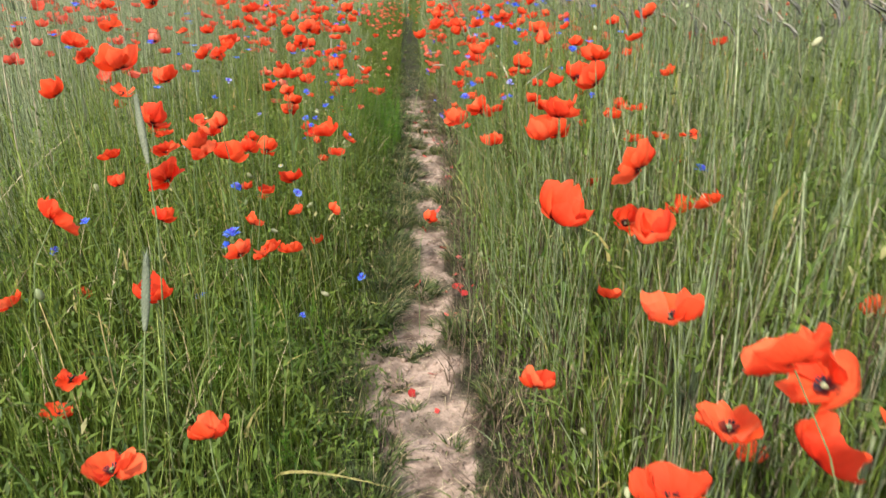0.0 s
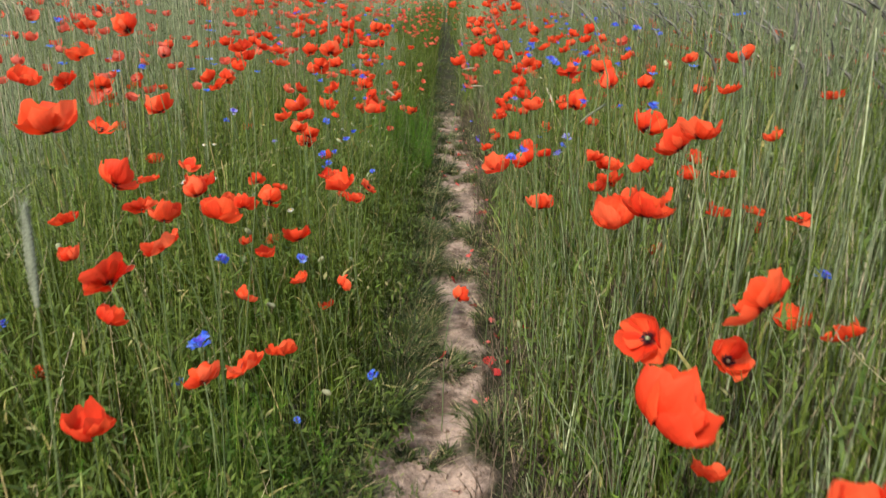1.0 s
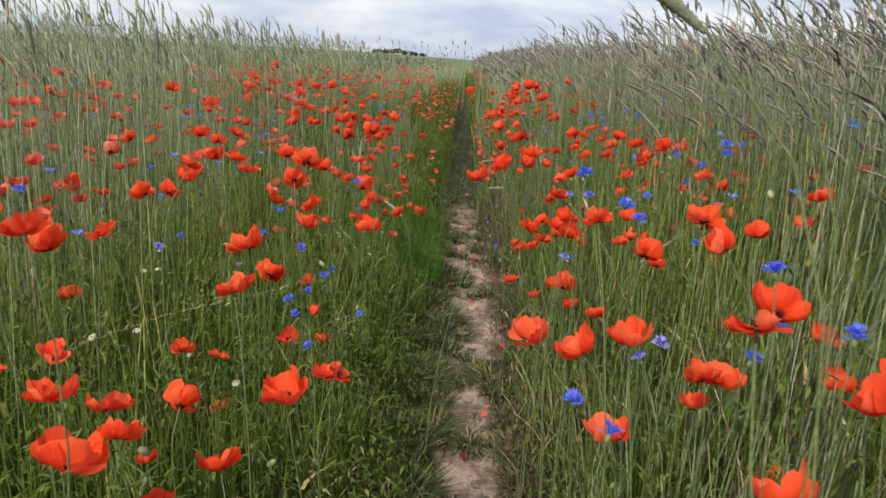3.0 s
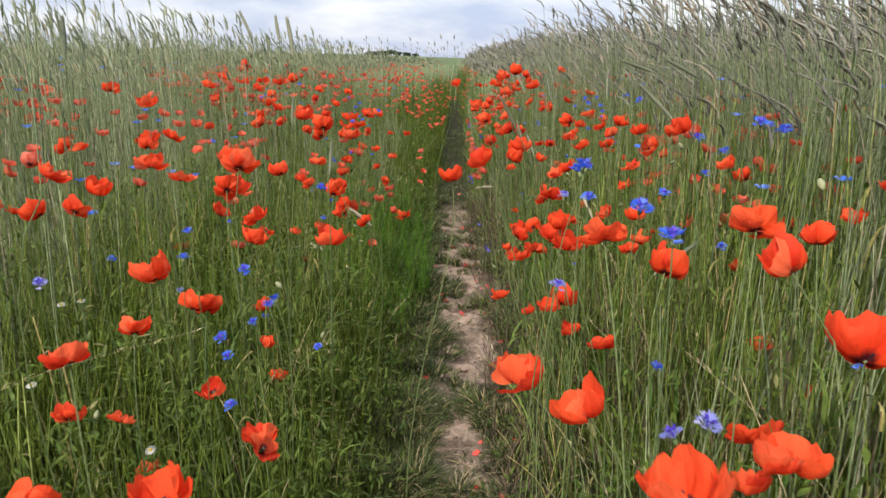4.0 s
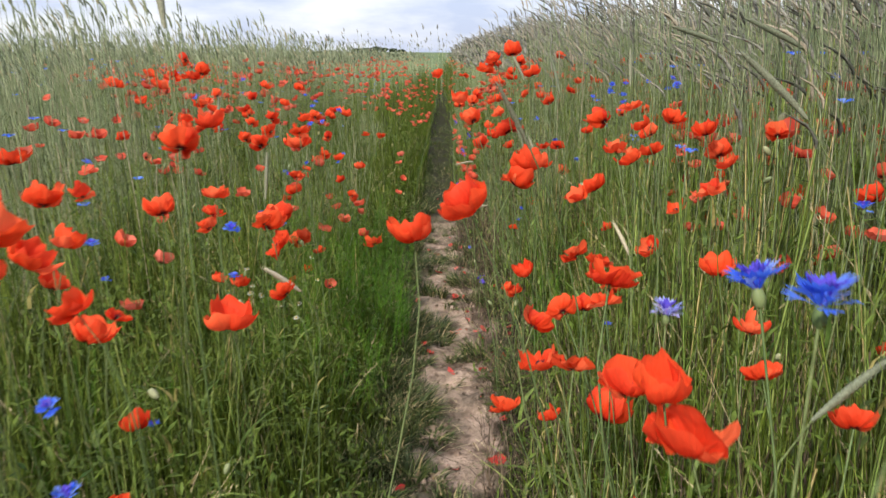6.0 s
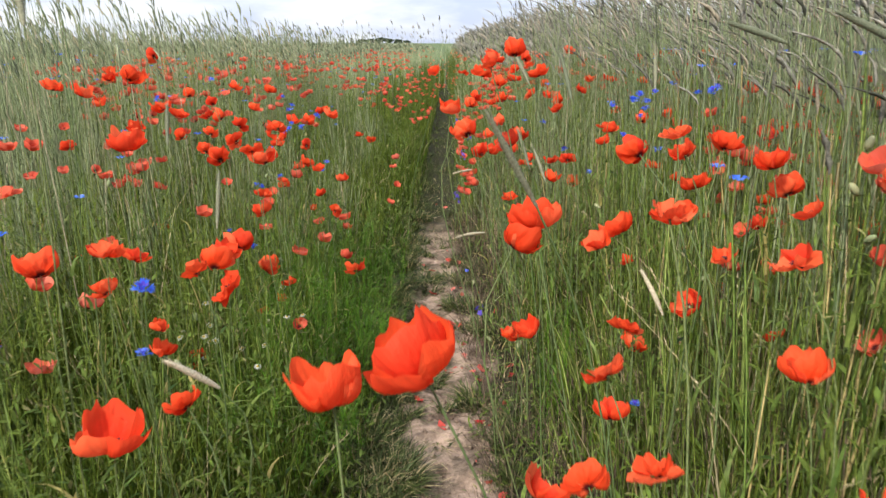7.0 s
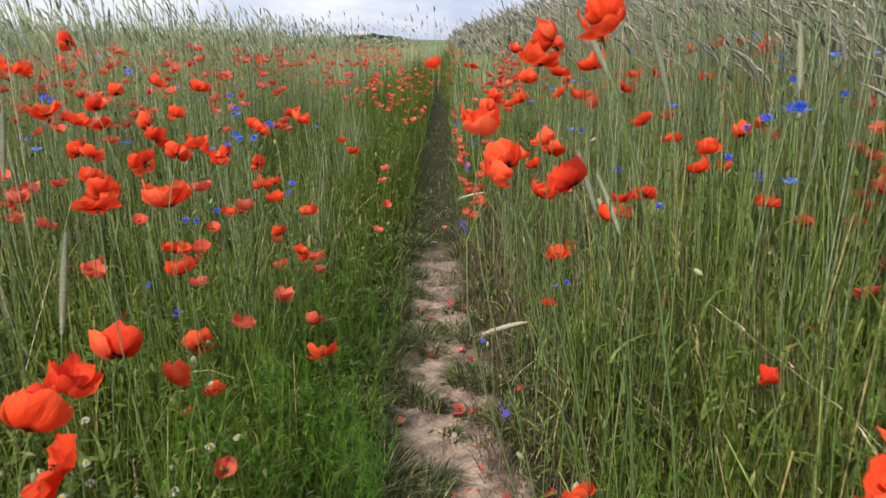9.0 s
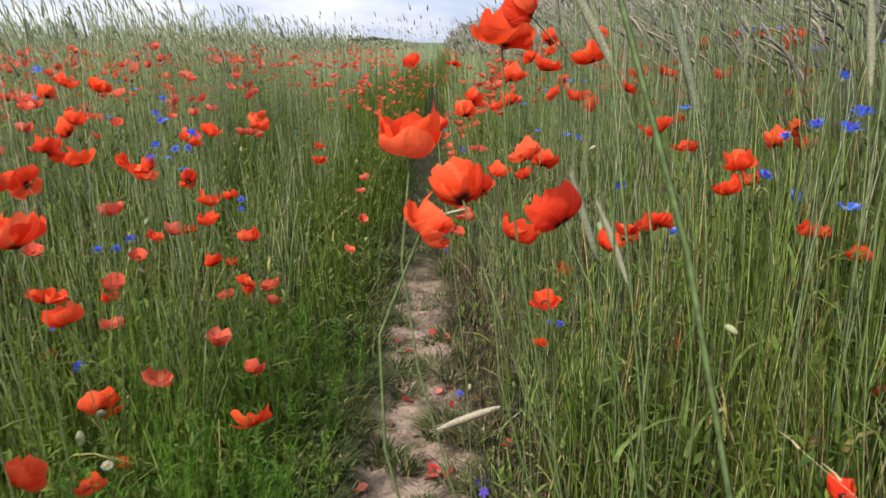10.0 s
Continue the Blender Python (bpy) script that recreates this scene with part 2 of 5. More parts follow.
def soil_material():
    """Sandy loam on the trodden line, darker crumbly soil with green undergrowth elsewhere, blackened to deepen the
    shade under plants.
    """
    m, n, l, p, out = base("soil")
    geo = n.new("ShaderNodeNewGeometry")
    sep = n.new("ShaderNodeSeparateXYZ")
    l.new(geo.outputs["Position"], sep.inputs["Vector"])

    def noise_of(scale, detail=4.0):
        t = n.new("ShaderNodeTexNoise")
        t.inputs["Scale"].default_value, t.inputs["Detail"].default_value = scale, detail
        l.new(geo.outputs["Position"], t.inputs["Vector"])
        return t.outputs["Fac"]

    def ranged(sock, a, b, c=0.0, d=1.0):
        r = n.new("ShaderNodeMapRange")
        for key, v in zip(("From Min", "From Max", "To Min", "To Max"), (a, b, c, d)):
            r.inputs[key].default_value = v
        l.new(sock, r.inputs["Value"])
        return r.outputs["Result"]

    fine, mid, wide, patch = noise_of(90.0, 6), noise_of(14.0, 5), noise_of(2.3, 3), noise_of(6.5, 4)
    sand = mixed(n, l, "MIX", (0.090, 0.062, 0.045), (0.325, 0.240, 0.186), ranged(mid, 0.34, 0.58))
    sand = mixed(n, l, "MIX", sand, (0.060, 0.049, 0.035), ranged(patch, 0.52, 0.62, 0.0, 0.62))
    sand = mixed(n, l, "MULTIPLY", sand, ranged(fine, 0.25, 0.7, 0.72, 1.12), 1.0)
    # humus soil, its colour taken near black as painted shade between the plants
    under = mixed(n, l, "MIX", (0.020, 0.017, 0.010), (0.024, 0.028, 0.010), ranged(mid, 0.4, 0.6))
    crop = mixed(n, l, "MIX", (0.070, 0.105, 0.042), (0.115, 0.145, 0.068), ranged(wide, 0.3, 0.7))
    wob = n.new("ShaderNodeMath")
    wob.operation = "MULTIPLY_ADD"
    l.new(patch, wob.inputs[0])
    wob.inputs[1].default_value = 0.24
    trail = n.new("ShaderNodeValToRGB")
    for k, (ty, mid_x, half) in enumerate(zip(TRAIL_Y, TRAIL_MID, TRAIL_HALF)):
        e = trail.color_ramp.elements
        if k < 2:
            e[k].position = ty / 8
        else:
            e.new(ty / 8)
        e[k].color = (mid_x + 0.5, half, 0, 1)
    l.new(ranged(sep.outputs["Y"], 0.0, 8.0), trail.inputs["Fac"])
    parts = n.new("ShaderNodeSeparateColor")
    l.new(trail.outputs["Color"], parts.inputs["Color"])

    def plus(a, b, c, sign=1.0):
        m1 = n.new("ShaderNodeMath")
        m1.operation = "MULTIPLY_ADD"
        l.new(b, m1.inputs[0])
        m1.inputs[1].default_value = sign
        l.new(a, m1.inputs[2])
        m2 = n.new("ShaderNodeMath")
        m2.operation = "ADD"
        l.new(m1.outputs[0], m2.inputs[0])
        m2.inputs[1].default_value = c
        return m2.outputs[0]
    absx = n.new("ShaderNodeMath")
    absx.operation = "ABSOLUTE"
    l.new(plus(sep.outputs["X"], parts.outputs["Red"], 0.5, -1.0), absx.inputs[0])
    l.new(plus(absx.outputs[0], parts.outputs["Green"], 0.11, -1.0), wob.inputs[2])
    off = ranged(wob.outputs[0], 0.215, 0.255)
    # past y 6 the line turns to that shade-darkened soil as well
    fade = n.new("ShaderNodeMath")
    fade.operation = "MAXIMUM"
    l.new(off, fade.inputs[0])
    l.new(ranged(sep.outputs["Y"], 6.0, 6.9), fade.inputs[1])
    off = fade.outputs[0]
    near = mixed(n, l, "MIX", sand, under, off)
    col = mixed(n, l, "MIX", near, crop, ranged(sep.outputs["Y"], 26.0, 60.0))
    l.new(col, p.inputs["Base Color"])
    p.inputs["Roughness"].default_value = 0.95
    p.inputs["Specular IOR Level"].default_value = 0.15
    add = n.new("ShaderNodeMath")
    add.operation = "ADD"
    l.new(fine, add.inputs[0])
    l.new(mid, add.inputs[1])
    bump = n.new("ShaderNodeBump")
    bump.inputs["Strength"].default_value = 0.8
    bump.inputs["Distance"].default_value = 0.012
    l.new(add.outputs[0], bump.inputs["Height"])
    l.new(bump.outputs["Normal"], p.inputs["Normal"])
    return m


M_SOIL = soil_material()
rng = np.random.default_rng(7)


# ---- mesh helpers ----
class Soup:
    """Gathers many small pieces as arrays and makes one mesh of them."""

    def __init__(self):
        self.v, self.f, self.uv, self.n = [], {3: [], 4: []}, {3: [], 4: []}, 0

    def add(self, verts, faces, uv=None):
        faces = np.asarray(faces, dtype=np.int64)
        k = faces.shape[1]
        self.v.append(np.asarray(verts, dtype=np.float64).reshape(-1, 3))
        self.f[k].append(faces + self.n)
        self.uv[k].append(np.zeros((faces.size, 2)) if uv is None else np.asarray(uv)[faces.ravel()])
        self.n += len(self.v[-1])

    def mesh(self, name, material, smooth=False):
        me = bpy.data.meshes.new(name)
        v = np.concatenate(self.v)
        quads = np.concatenate(self.f[4]) if self.f[4] else np.zeros((0, 4), int)
        tris = np.concatenate(self.f[3]) if self.f[3] else np.zeros((0, 3), int)
        loops = np.concatenate([quads.ravel(), tris.ravel()])
        starts = np.concatenate([np.arange(len(quads)) * 4, len(quads) * 4 + np.arange(len(tris)) * 3])
        me.vertices.add(len(v))
        me.vertices.foreach_set("co", v.ravel())
        me.loops.add(len(loops))
        me.loops.foreach_set("vertex_index", loops.astype(np.int32))
        me.polygons.add(len(starts))
        me.polygons.foreach_set("loop_start", starts.astype(np.int32))
        uvs = np.concatenate([a.reshape(-1, 2) for a in self.uv[4] + self.uv[3]])
        layer = me.uv_layers.new(name="UVMap")
        layer.data.foreach_set("uv", uvs.ravel())
        if smooth:
            me.polygons.foreach_set("use_smooth", np.ones(len(starts), dtype=bool))
        me.materials.append(material)
        me.update(calc_edges=True)
        return me


def part(name, me, parent, local=None, label=""):
    ob = new(name, me)
    ob.parent = parent
    if local is not None:
        ob.matrix_basis = local
    return tagged(ob, label) if label else ob


def stuff(name, soup, material, label, category, smooth=False):
    return tagged(new(name, soup.mesh(name, material, smooth)), label, category, kind="stuff")


def blades(soup, root, height, lean, width, segs=3, point=0.0, droop=0.0, flat=None):
    """Flat tapering blades: root (N,3), height (N), lean (N,2) at the tip, width (N)."""
    n = len(root)
    s = np.linspace(0, 1, segs + 1)
    rise = s - droop * s ** 3
    line = root[:, None, :] + np.concatenate([lean[:, None, :] * (s ** 1.8)[None, :, None], (height[:, None] * rise[None, :])[..., None]], axis=2)
    a = rng.uniform(0, np.pi, n) if flat is None else flat
    side = np.stack([np.cos(a), np.sin(a), np.zeros(n)], axis=1)
    taper = np.minimum(1.0, 1.35 * (1 - s)) * (1 - point) + point
    half = (width[:, None] * 0.5 * taper[None, :])[..., None] * side[:, None, :]
    v = np.stack([line - half, line + half], axis=2).reshape(-1, 3)
    i = (np.arange(n)[:, None] * (segs + 1) + np.arange(segs)[None, :]).ravel() * 2
    soup.add(v, np.stack([i, i + 1, i + 3, i + 2], axis=1))
    return line[:, -1], line[:, -1] - line[:, -2]


def tubes(soup, root, height, lean, width, segs=3, sides=3, end=0.7, bend=2.0):
    """Round stalks; returns tips and the way they point."""
    n = len(root)
    s = np.linspace(0, 1, segs + 1)
    line = root[:, None, :] + np.concatenate([lean[:, None, :] * (s ** bend)[None, :, None], (height[:, None] * s[None, :])[..., None]], axis=2)
    ring = np.arange(sides) * 2 * np.pi / sides
    rad = width[:, None] * 0.5 * (1 - (1 - end) * s)[None, :]
    v = line[:, :, None, :] + rad[:, :, None, None] * np.stack([np.cos(ring), np.sin(ring), 0 * ring], axis=1)[None, None]
    base_i = (np.arange(n)[:, None, None] * (segs + 1) + np.arange(segs)[None, :, None]) * sides
    j = np.arange(sides)[None, None, :]
    k = (j + 1) % sides
    f = np.stack([base_i + j, base_i + k, base_i + sides + k, base_i + sides + j], axis=3).reshape(-1, 4)
    soup.add(v.reshape(-1, 3), f)
    way = line[:, -1] - line[:, -2]
    return line[:, -1], way / np.linalg.norm(way, axis=1)[:, None]


def ears(soup, tip, way, length, radius, curl, rings=6, sides=4, awns=6, awn=0.5):
    """Bearded ears: a bumpy spindle that curls over, with bristles along it."""
    n = len(tip)
    s = np.linspace(0, 1, rings)
    line = tip[:, None, :] + way[:, None, :] * (length[:, None] * s[None, :])[..., None] + curl[:, None, :] * (s ** 2)[None, :, None]
    prof = np.sin(np.pi * np.clip(s * 0.93 + 0.06, 0, 1)) ** 0.55 * (1 + (0.22 if rings < 10 else 0.13) * np.where(np.arange(rings) % 2, 1, -1))
    prof[-1] *= 0.3
    ref = np.tile(np.array([[0.3, 1.0, 0.1]]), (n, 1))
    u = np.cross(way, ref)
    u /= np.linalg.norm(u, axis=1)[:, None]
    w = np.cross(way, u)
    a0 = rng.uniform(0, 6.28, n)
    ring = np.arange(sides) * 2 * np.pi / sides
    ang = a0[:, None, None] + ring[None, None, :] + (np.arange(rings) % 2 * np.pi / sides)[None, :, None]
    r = radius[:, None, None] * prof[None, :, None]
    v = line[:, :, None, :] + (r * np.cos(ang))[..., None] * u[:, None, None, :] + (r * np.sin(ang) * 0.75)[..., None] * w[:, None, None, :]
    b = (np.arange(n)[:, None, None] * rings + np.arange(rings - 1)[None, :, None]) * sides
    j = np.arange(sides)[None, None, :]
    k = (j + 1) % sides
    f = np.stack([b + j, b + k, b + sides + k, b + sides + j], axis=3).reshape(-1, 4)
    soup.add(v.reshape(-1, 3), f)
    for q in range(awns):
        t = 0.12 + 0.8 * (q + 0.5) / awns
        at = tip + way * (length * t)[:, None] + curl * t ** 2
        an = a0 + q * 2.4
        out = np.cos(an)[:, None] * u + np.sin(an)[:, None] * w
        dirn = way + curl / length[:, None] * t + out * 0.32
        end = at + dirn * (length * awn)[:, None]
        thick = np.cross(dirn, out)
        thick = thick / np.linalg.norm(thick, axis=1)[:, None] * (radius * 0.10)[:, None]
        v = np.stack([at + out * radius[:, None] * 0.6 - thick, at + out * radius[:, None] * 0.6 + thick, end], axis=1)
        soup.add(v.reshape(-1, 3), np.arange(3 * n).reshape(-1, 3))


def lean_to(n, mean, spread):
    return np.stack([rng.normal(mean[0], spread, n), rng.normal(mean[1], spread, n)], axis=1)


def spread_over(n, x0, x1, y0, y1, tillers=1, apart=0.022):
    """Roots over a stretch of field, in clumps of so many tillers."""
    k = -(-n // tillers)
    x, y = np.repeat(rng.uniform(x0, x1, k), tillers)[:n], np.repeat(rng.uniform(y0, y1, k), tillers)[:n]
    if tillers > 1:
        x, y = x + rng.normal(0, apart, n), y + rng.normal(0, apart, n)
    return np.stack([x, y, np.full(n, -0.01)], axis=1)


def patchy(x, y, size=0.22):
    """A slow wave over the field, 0 to 1, by which growth is taller here and thinner there."""
    a, b = x / size, y / size
    return 0.5 + 0.25 * np.sin(a * 1.7 + 1.9 * np.sin(b * 0.9)) + 0.25 * np.sin(b * 2.1 + 1.6 * np.sin(a * 1.2 + 2.0))


def crop_top(x, y=None):
    """How high the growth stands beside the trodden line, metres; further on it closes in on the line."""
    if y is not None:
        x = x * (1 + np.where(x > 0, 0.16, 0.13) * np.clip(y - 5.2, 0, 14))
        mid, half = np.interp(y, TRAIL_Y, TRAIL_MID), np.interp(y, TRAIL_Y, TRAIL_HALF)
        x = np.sign(x - mid) * np.maximum(0.0, np.abs(x - mid) - half + 0.11)
    return np.where(x < 0, np.interp(-x, [0.06, 0.1, 0.22, 0.38, 0.55, 1.0, 1.5, 2.0, 3.0], [0.0, 0.05, 0.12, 0.33, 0.43, 0.58, 0.80, 0.98, 1.06]),
                    np.interp(x, [0.06, 0.1, 0.2, 0.3, 0.42, 0.6, 1.0, 1.5, 2.4], [0.0, 0.03, 0.10, 0.30, 0.56, 0.80, 1.06, 1.26, 1.33]))


def edge(side, y):
    """How much further out than usual the trodden line's edge lies there."""
    return float(np.interp(y, TRAIL_Y, TRAIL_MID) + side * (np.interp(y, TRAIL_Y, TRAIL_HALF) - 0.11))


def off_margin(x, y):
    """False for most roots on the brown strip beside the trodden line, where little green grows."""
    d = x - np.interp(y, TRAIL_Y, TRAIL_MID) - np.interp(y, TRAIL_Y, TRAIL_HALF) + 0.11
    return (d < 0.05) | (d > 0.13 + 0.22 * rng.random(len(x))) | (y > 6.5) | (rng.random(len(x)) < 0.15)


# ---- ground ----
def ground_height(x, y):
    d = abs(x - float(np.interp(y, TRAIL_Y, TRAIL_MID)))
    rut = -0.035 * math.exp(-(d / 0.19) ** 2)
    crumbs = 0.026 * noise.noise((x * 9, y * 9, 0.3)) + 0.012 * noise.noise((x * 31, y * 31, 2.0))
    far = max(0.0, min(1.0, (y - 130) / 220))
    far = far * far * (3 - 2 * far)
    hill = far * (1.5 + 1.1 * math.exp(-((x + 40) / 60) ** 2) + 0.5 * noise.noise((x / 90, y / 90, 5.0)))
    return (rut + crumbs) * (1 if y < 30 else 0) + hill


def axis(*runs):
    out = []
    for a, b, k in runs:
        out += list(np.linspace(a, b, k, endpoint=False))
    return out + [runs[-1][1]]


gx = axis((-900, -150, 12), (-150, -20, 14), (-20, -3, 16), (-3, -0.6, 24), (-0.6, 0.6, 60), (0.6, 3, 24), (3, 20, 16), (20, 150, 14), (150, 900, 12))
gy = axis((-60, -3, 8), (-3, -0.5, 12), (-0.5, 8, 300), (8, 20, 60), (20, 60, 30), (60, 150, 14), (150, 400, 30), (400, 1500, 10))
gv = [(x, y, ground_height(x, y)) for y in gy for x in gx]
w = len(gx)
gf = [(j * w + i, j * w + i + 1, (j + 1) * w + i + 1, (j + 1) * w + i) for j in range(len(gy) - 1) for i in range(w - 1)]
ground_soup = Soup()
ground_soup.add(gv, gf)
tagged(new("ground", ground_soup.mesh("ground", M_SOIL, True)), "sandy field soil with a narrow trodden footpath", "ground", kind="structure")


# ---- standing rye ----
def rye(n, x0, x1, y0, y1, thick=0.0034, coarse=1.0, fine=True, low=0.82, high=1.12, tops=None, eared=1.0, grey=False):
    """Rye over one stretch of the field: yellower stalks by the path, greyer ones with haze in their tint further in.
    """
    root = spread_over(n, x0, x1, y0, y1, 9 if fine and not tops else 1, 0.03)
    root = root[off_margin(root[:, 0], root[:, 1])]
    n = len(root)
    top = rng.uniform(*tops, n) if tops else crop_top(root[:, 0], root[:, 1]) * rng.uniform(low, high, n)
    wind = np.where(root[:, 0] > 0.9, -0.10, -0.012) * top
    lean = lean_to(n, (0, 0), 0.048) + np.stack([wind * rng.uniform(0.1, 1.3, n), np.zeros(n)], axis=1)
    wide = np.minimum(2.0, np.exp(rng.normal(-0.15, 0.42, n))) * thick * coarse
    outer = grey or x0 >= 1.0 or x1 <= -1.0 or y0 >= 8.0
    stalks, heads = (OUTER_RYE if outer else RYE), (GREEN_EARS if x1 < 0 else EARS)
    if fine:
        tip, way = tubes(stalks, root, top, lean, wide, 5, 3, bend=3.2 if x0 >= 0.5 else 2.0)
    else:
        tip, d = blades(stalks, root, top, lean, wide, 2, point=0.7)
        way = d / np.linalg.norm(d, axis=1)[:, None]
    has = (top > 0.95) & (rng.random(n) < eared)
    tip, way, m = tip[has], way[has], int(has.sum())
    if not m:
        return
    length = rng.uniform(0.065, 0.105, m) * (1 if fine else 1.1)
    side = np.where(root[has, 0] > 0, -0.075, -0.032)
    curl = np.stack([side * rng.uniform(0, 1.6, m), rng.normal(0, 0.012, m), -rng.uniform(0, 0.03, m)], axis=1)
    ears(heads, tip, way, length, rng.uniform(0.0042, 0.0066, m) * coarse * (1.0 if fine else 1.4), curl, 6 if fine else 4, 4 if fine else 3, 7 if fine else 2, 0.42)


RYE, OUTER_RYE, EARS, GREEN_EARS = Soup(), Soup(), Soup(), Soup()
rye(900, 0.16, 1.0, 0.0, 2.4, low=0.55, high=1.15, eared=0.3, thick=0.0048, grey=True)
rye(900, 0.16, 1.0, 2.4, 5.0, low=0.55, high=1.15, eared=0.3, thick=0.0048)
rye(3500, 1.0, 2.6, 0.0, 6.0, low=0.7, eared=0.6, thick=0.0045)
rye(3600, 2.6, 5.0, 0.5, 7.0, eared=0.8)
rye(4800, 0.14, 3.2, 5.0, 10.0, low=0.6, eared=0.7, grey=True)
rye(160, 0.7, 4.0, 2.2, 9.0, tops=(1.25, 1.45), grey=True)
rye(1700, 0.7, 3.4, 1.3, 4.6, tops=(1.18, 1.48), grey=True)
rye(1000, 1.0, 7.0, 4.5, 14.0, tops=(1.28, 1.58), coarse=1.2)
rye(700, -1.3, -0.35, 0.2, 6.0, low=0.7, high=1.2)
rye(2600, -2.4, -1.3, 0.4, 6.0, low=0.7)
rye(3600, -5.0, -2.4, 0.8, 8.0, eared=0.55)
rye(2200, -3.0, -1.2, 6.0, 11.0, low=0.7, eared=0.55)
rye(460, -3.5, -1.0, 1.8, 7.0, tops=(1.06, 1.33), coarse=0.95)
rye(650, -7.0, -1.0, 5.0, 14.0, tops=(1.08, 1.32), coarse=1.1)
rye(550, 0.5, 2.4, 4.5, 9.5, tops=(1.16, 1.46), grey=True)
rye(1300, -1.7, -0.5, 4.5, 10.0, low=0.85, high=1.25, eared=0.3, grey=True)
rye(900, 0.75, 1.4, 3.0, 9.0, low=0.75, high=1.1, eared=0.3, grey=True)
rye(900, -7.0, -1.7, 3.5, 13.0, tops=(1.14, 1.42), coarse=1.05)
rye(420, -4.5, -1.7, 2.0, 6.0, tops=(1.14, 1.42))
rye(1500, -16.0, -2.0, 12.0, 26.0, tops=(1.15, 1.45), coarse=1.5, fine=False)
rye(6000, 0.2, 9.0, 8.0, 18.0, coarse=1.6, fine=False)
rye(1500, 0.14, 1.5, 9.0, 20.0, coarse=1.5, fine=False, low=0.7)
rye(6000, -10.0, -1.2, 8.0, 18.0, coarse=1.6, fine=False)
rye(900, -12.0, 12.0, 12.0, 24.0, coarse=1.5, fine=False, tops=(1.2, 1.5))
rye(7000, 0.4, 18.0, 18.0, 40.0, coarse=3.0, fine=False)
rye(7000, -20.0, -0.6, 18.0, 40.0, coarse=3.0, fine=False)
rye(6000, -45.0, 45.0, 40.0, 90.0, coarse=6.0, fine=False, low=0.7, high=0.95)
# the field goes on behind the start and out to both sides
for a, b in ((-12.0, -0.5), (0.3, 12.0)):
    rye(4200, a, b, -8.0, 0.0, coarse=1.7, fine=False)
rye(2600, 5.0, 12.0, 0.0, 8.0, coarse=1.7, fine=False)
rye(2600, -12.0, -5.0, 0.0, 8.0, coarse=1.7, fine=False)
stuff("rye_stalks", RYE, M_RYE, "dense grey-green rye stalks standing beside the path", "rye")
stuff("outer_rye_stalks", OUTER_RYE, M_RYE_OUTER, "blue-green rye stalks standing deep in the field, tinted paler as haze", "rye")
stuff("rye_ears", EARS, M_EAR, "grey-brown bearded rye ears bending in the wind", "rye ears")
stuff("green_rye_ears", GREEN_EARS, M_EAR_GREEN, "grey-green upright rye ears behind the poppies", "rye ears")

# ---- weeds, grass and feathery leaves between the flowers ----
WEED, FEATHER, TROD, STRAW = Soup(), Soup(), Soup(), Soup()


def weeds(n, x0, x1, y0, y1, share=(0.45, 0.95), wide=0.005, segs=3):
    root = spread_over(n, x0, x1, y0, y1)
    root = root[(rng.random(n) < 0.12 + 1.25 * patchy(root[:, 0], root[:, 1], 0.13)) & off_margin(root[:, 0], root[:, 1])]
    n = len(root)
    h = crop_top(root[:, 0], root[:, 1]) * rng.uniform(*share, n) * (0.7 + 0.55 * patchy(root[:, 0] + 3, root[:, 1]))
    lean = lean_to(n, (-0.02, 0), 0.22) * h[:, None]
    blades(WEED, root, h, lean, rng.uniform(0.5, 1.4, n) * wide, segs, droop=0.12)


weeds(22000, -1.3, -0.16, 0.0, 5.0, wide=0.0058)
weeds(11000, -1.6, -0.16, 5.0, 9.0, wide=0.0065)
weeds(5000, -0.6, -0.17, 6.5, 22.0, share=(0.8, 1.3), wide=0.008, segs=2)
weeds(4000, 0.17, 0.5, 6.5, 22.0, share=(0.7, 1.2), wide=0.008, segs=2)
weeds(900, -0.3, 0.3, 20.0, 32.0, share=(0.9, 1.5), wide=0.016, segs=2)
weeds(9000, -3.2, -1.3, 0.4, 8.0, share=(0.3, 0.8), wide=0.006)
weeds(19000, 0.14, 1.2, 0.0, 5.0, share=(0.3, 0.95))
weeds(9000, -6.0, 6.0, -7.0, 0.0, share=(0.3, 0.8), wide=0.012, segs=2)
weeds(6000, -11.0, -3.2, -2.0, 9.0, share=(0.3, 0.8), wide=0.014, segs=2)
weeds(7000, 2.4, 11.0, -2.0, 9.0, share=(0.3, 0.8), wide=0.014, segs=2)
weeds(12000, -1.3, -0.16, -4.0, 0.0, wide=0.0065, segs=2)
weeds(11000, 0.14, 1.2, -4.0, 0.0, wide=0.0065, segs=2)
weeds(7000, 0.14, 1.6, 5.0, 10.0, share=(0.3, 0.8), wide=0.006)
weeds(8000, 1.2, 3.4, 0.4, 8.0, share=(0.25, 0.8), wide=0.006)
weeds(9000, -5.0, 5.0, 9.0, 18.0, share=(0.4, 0.85), wide=0.011, segs=2)
weeds(6000, -14.0, 14.0, 18.0, 36.0, share=(0.4, 0.8), wide=0.022, segs=2)


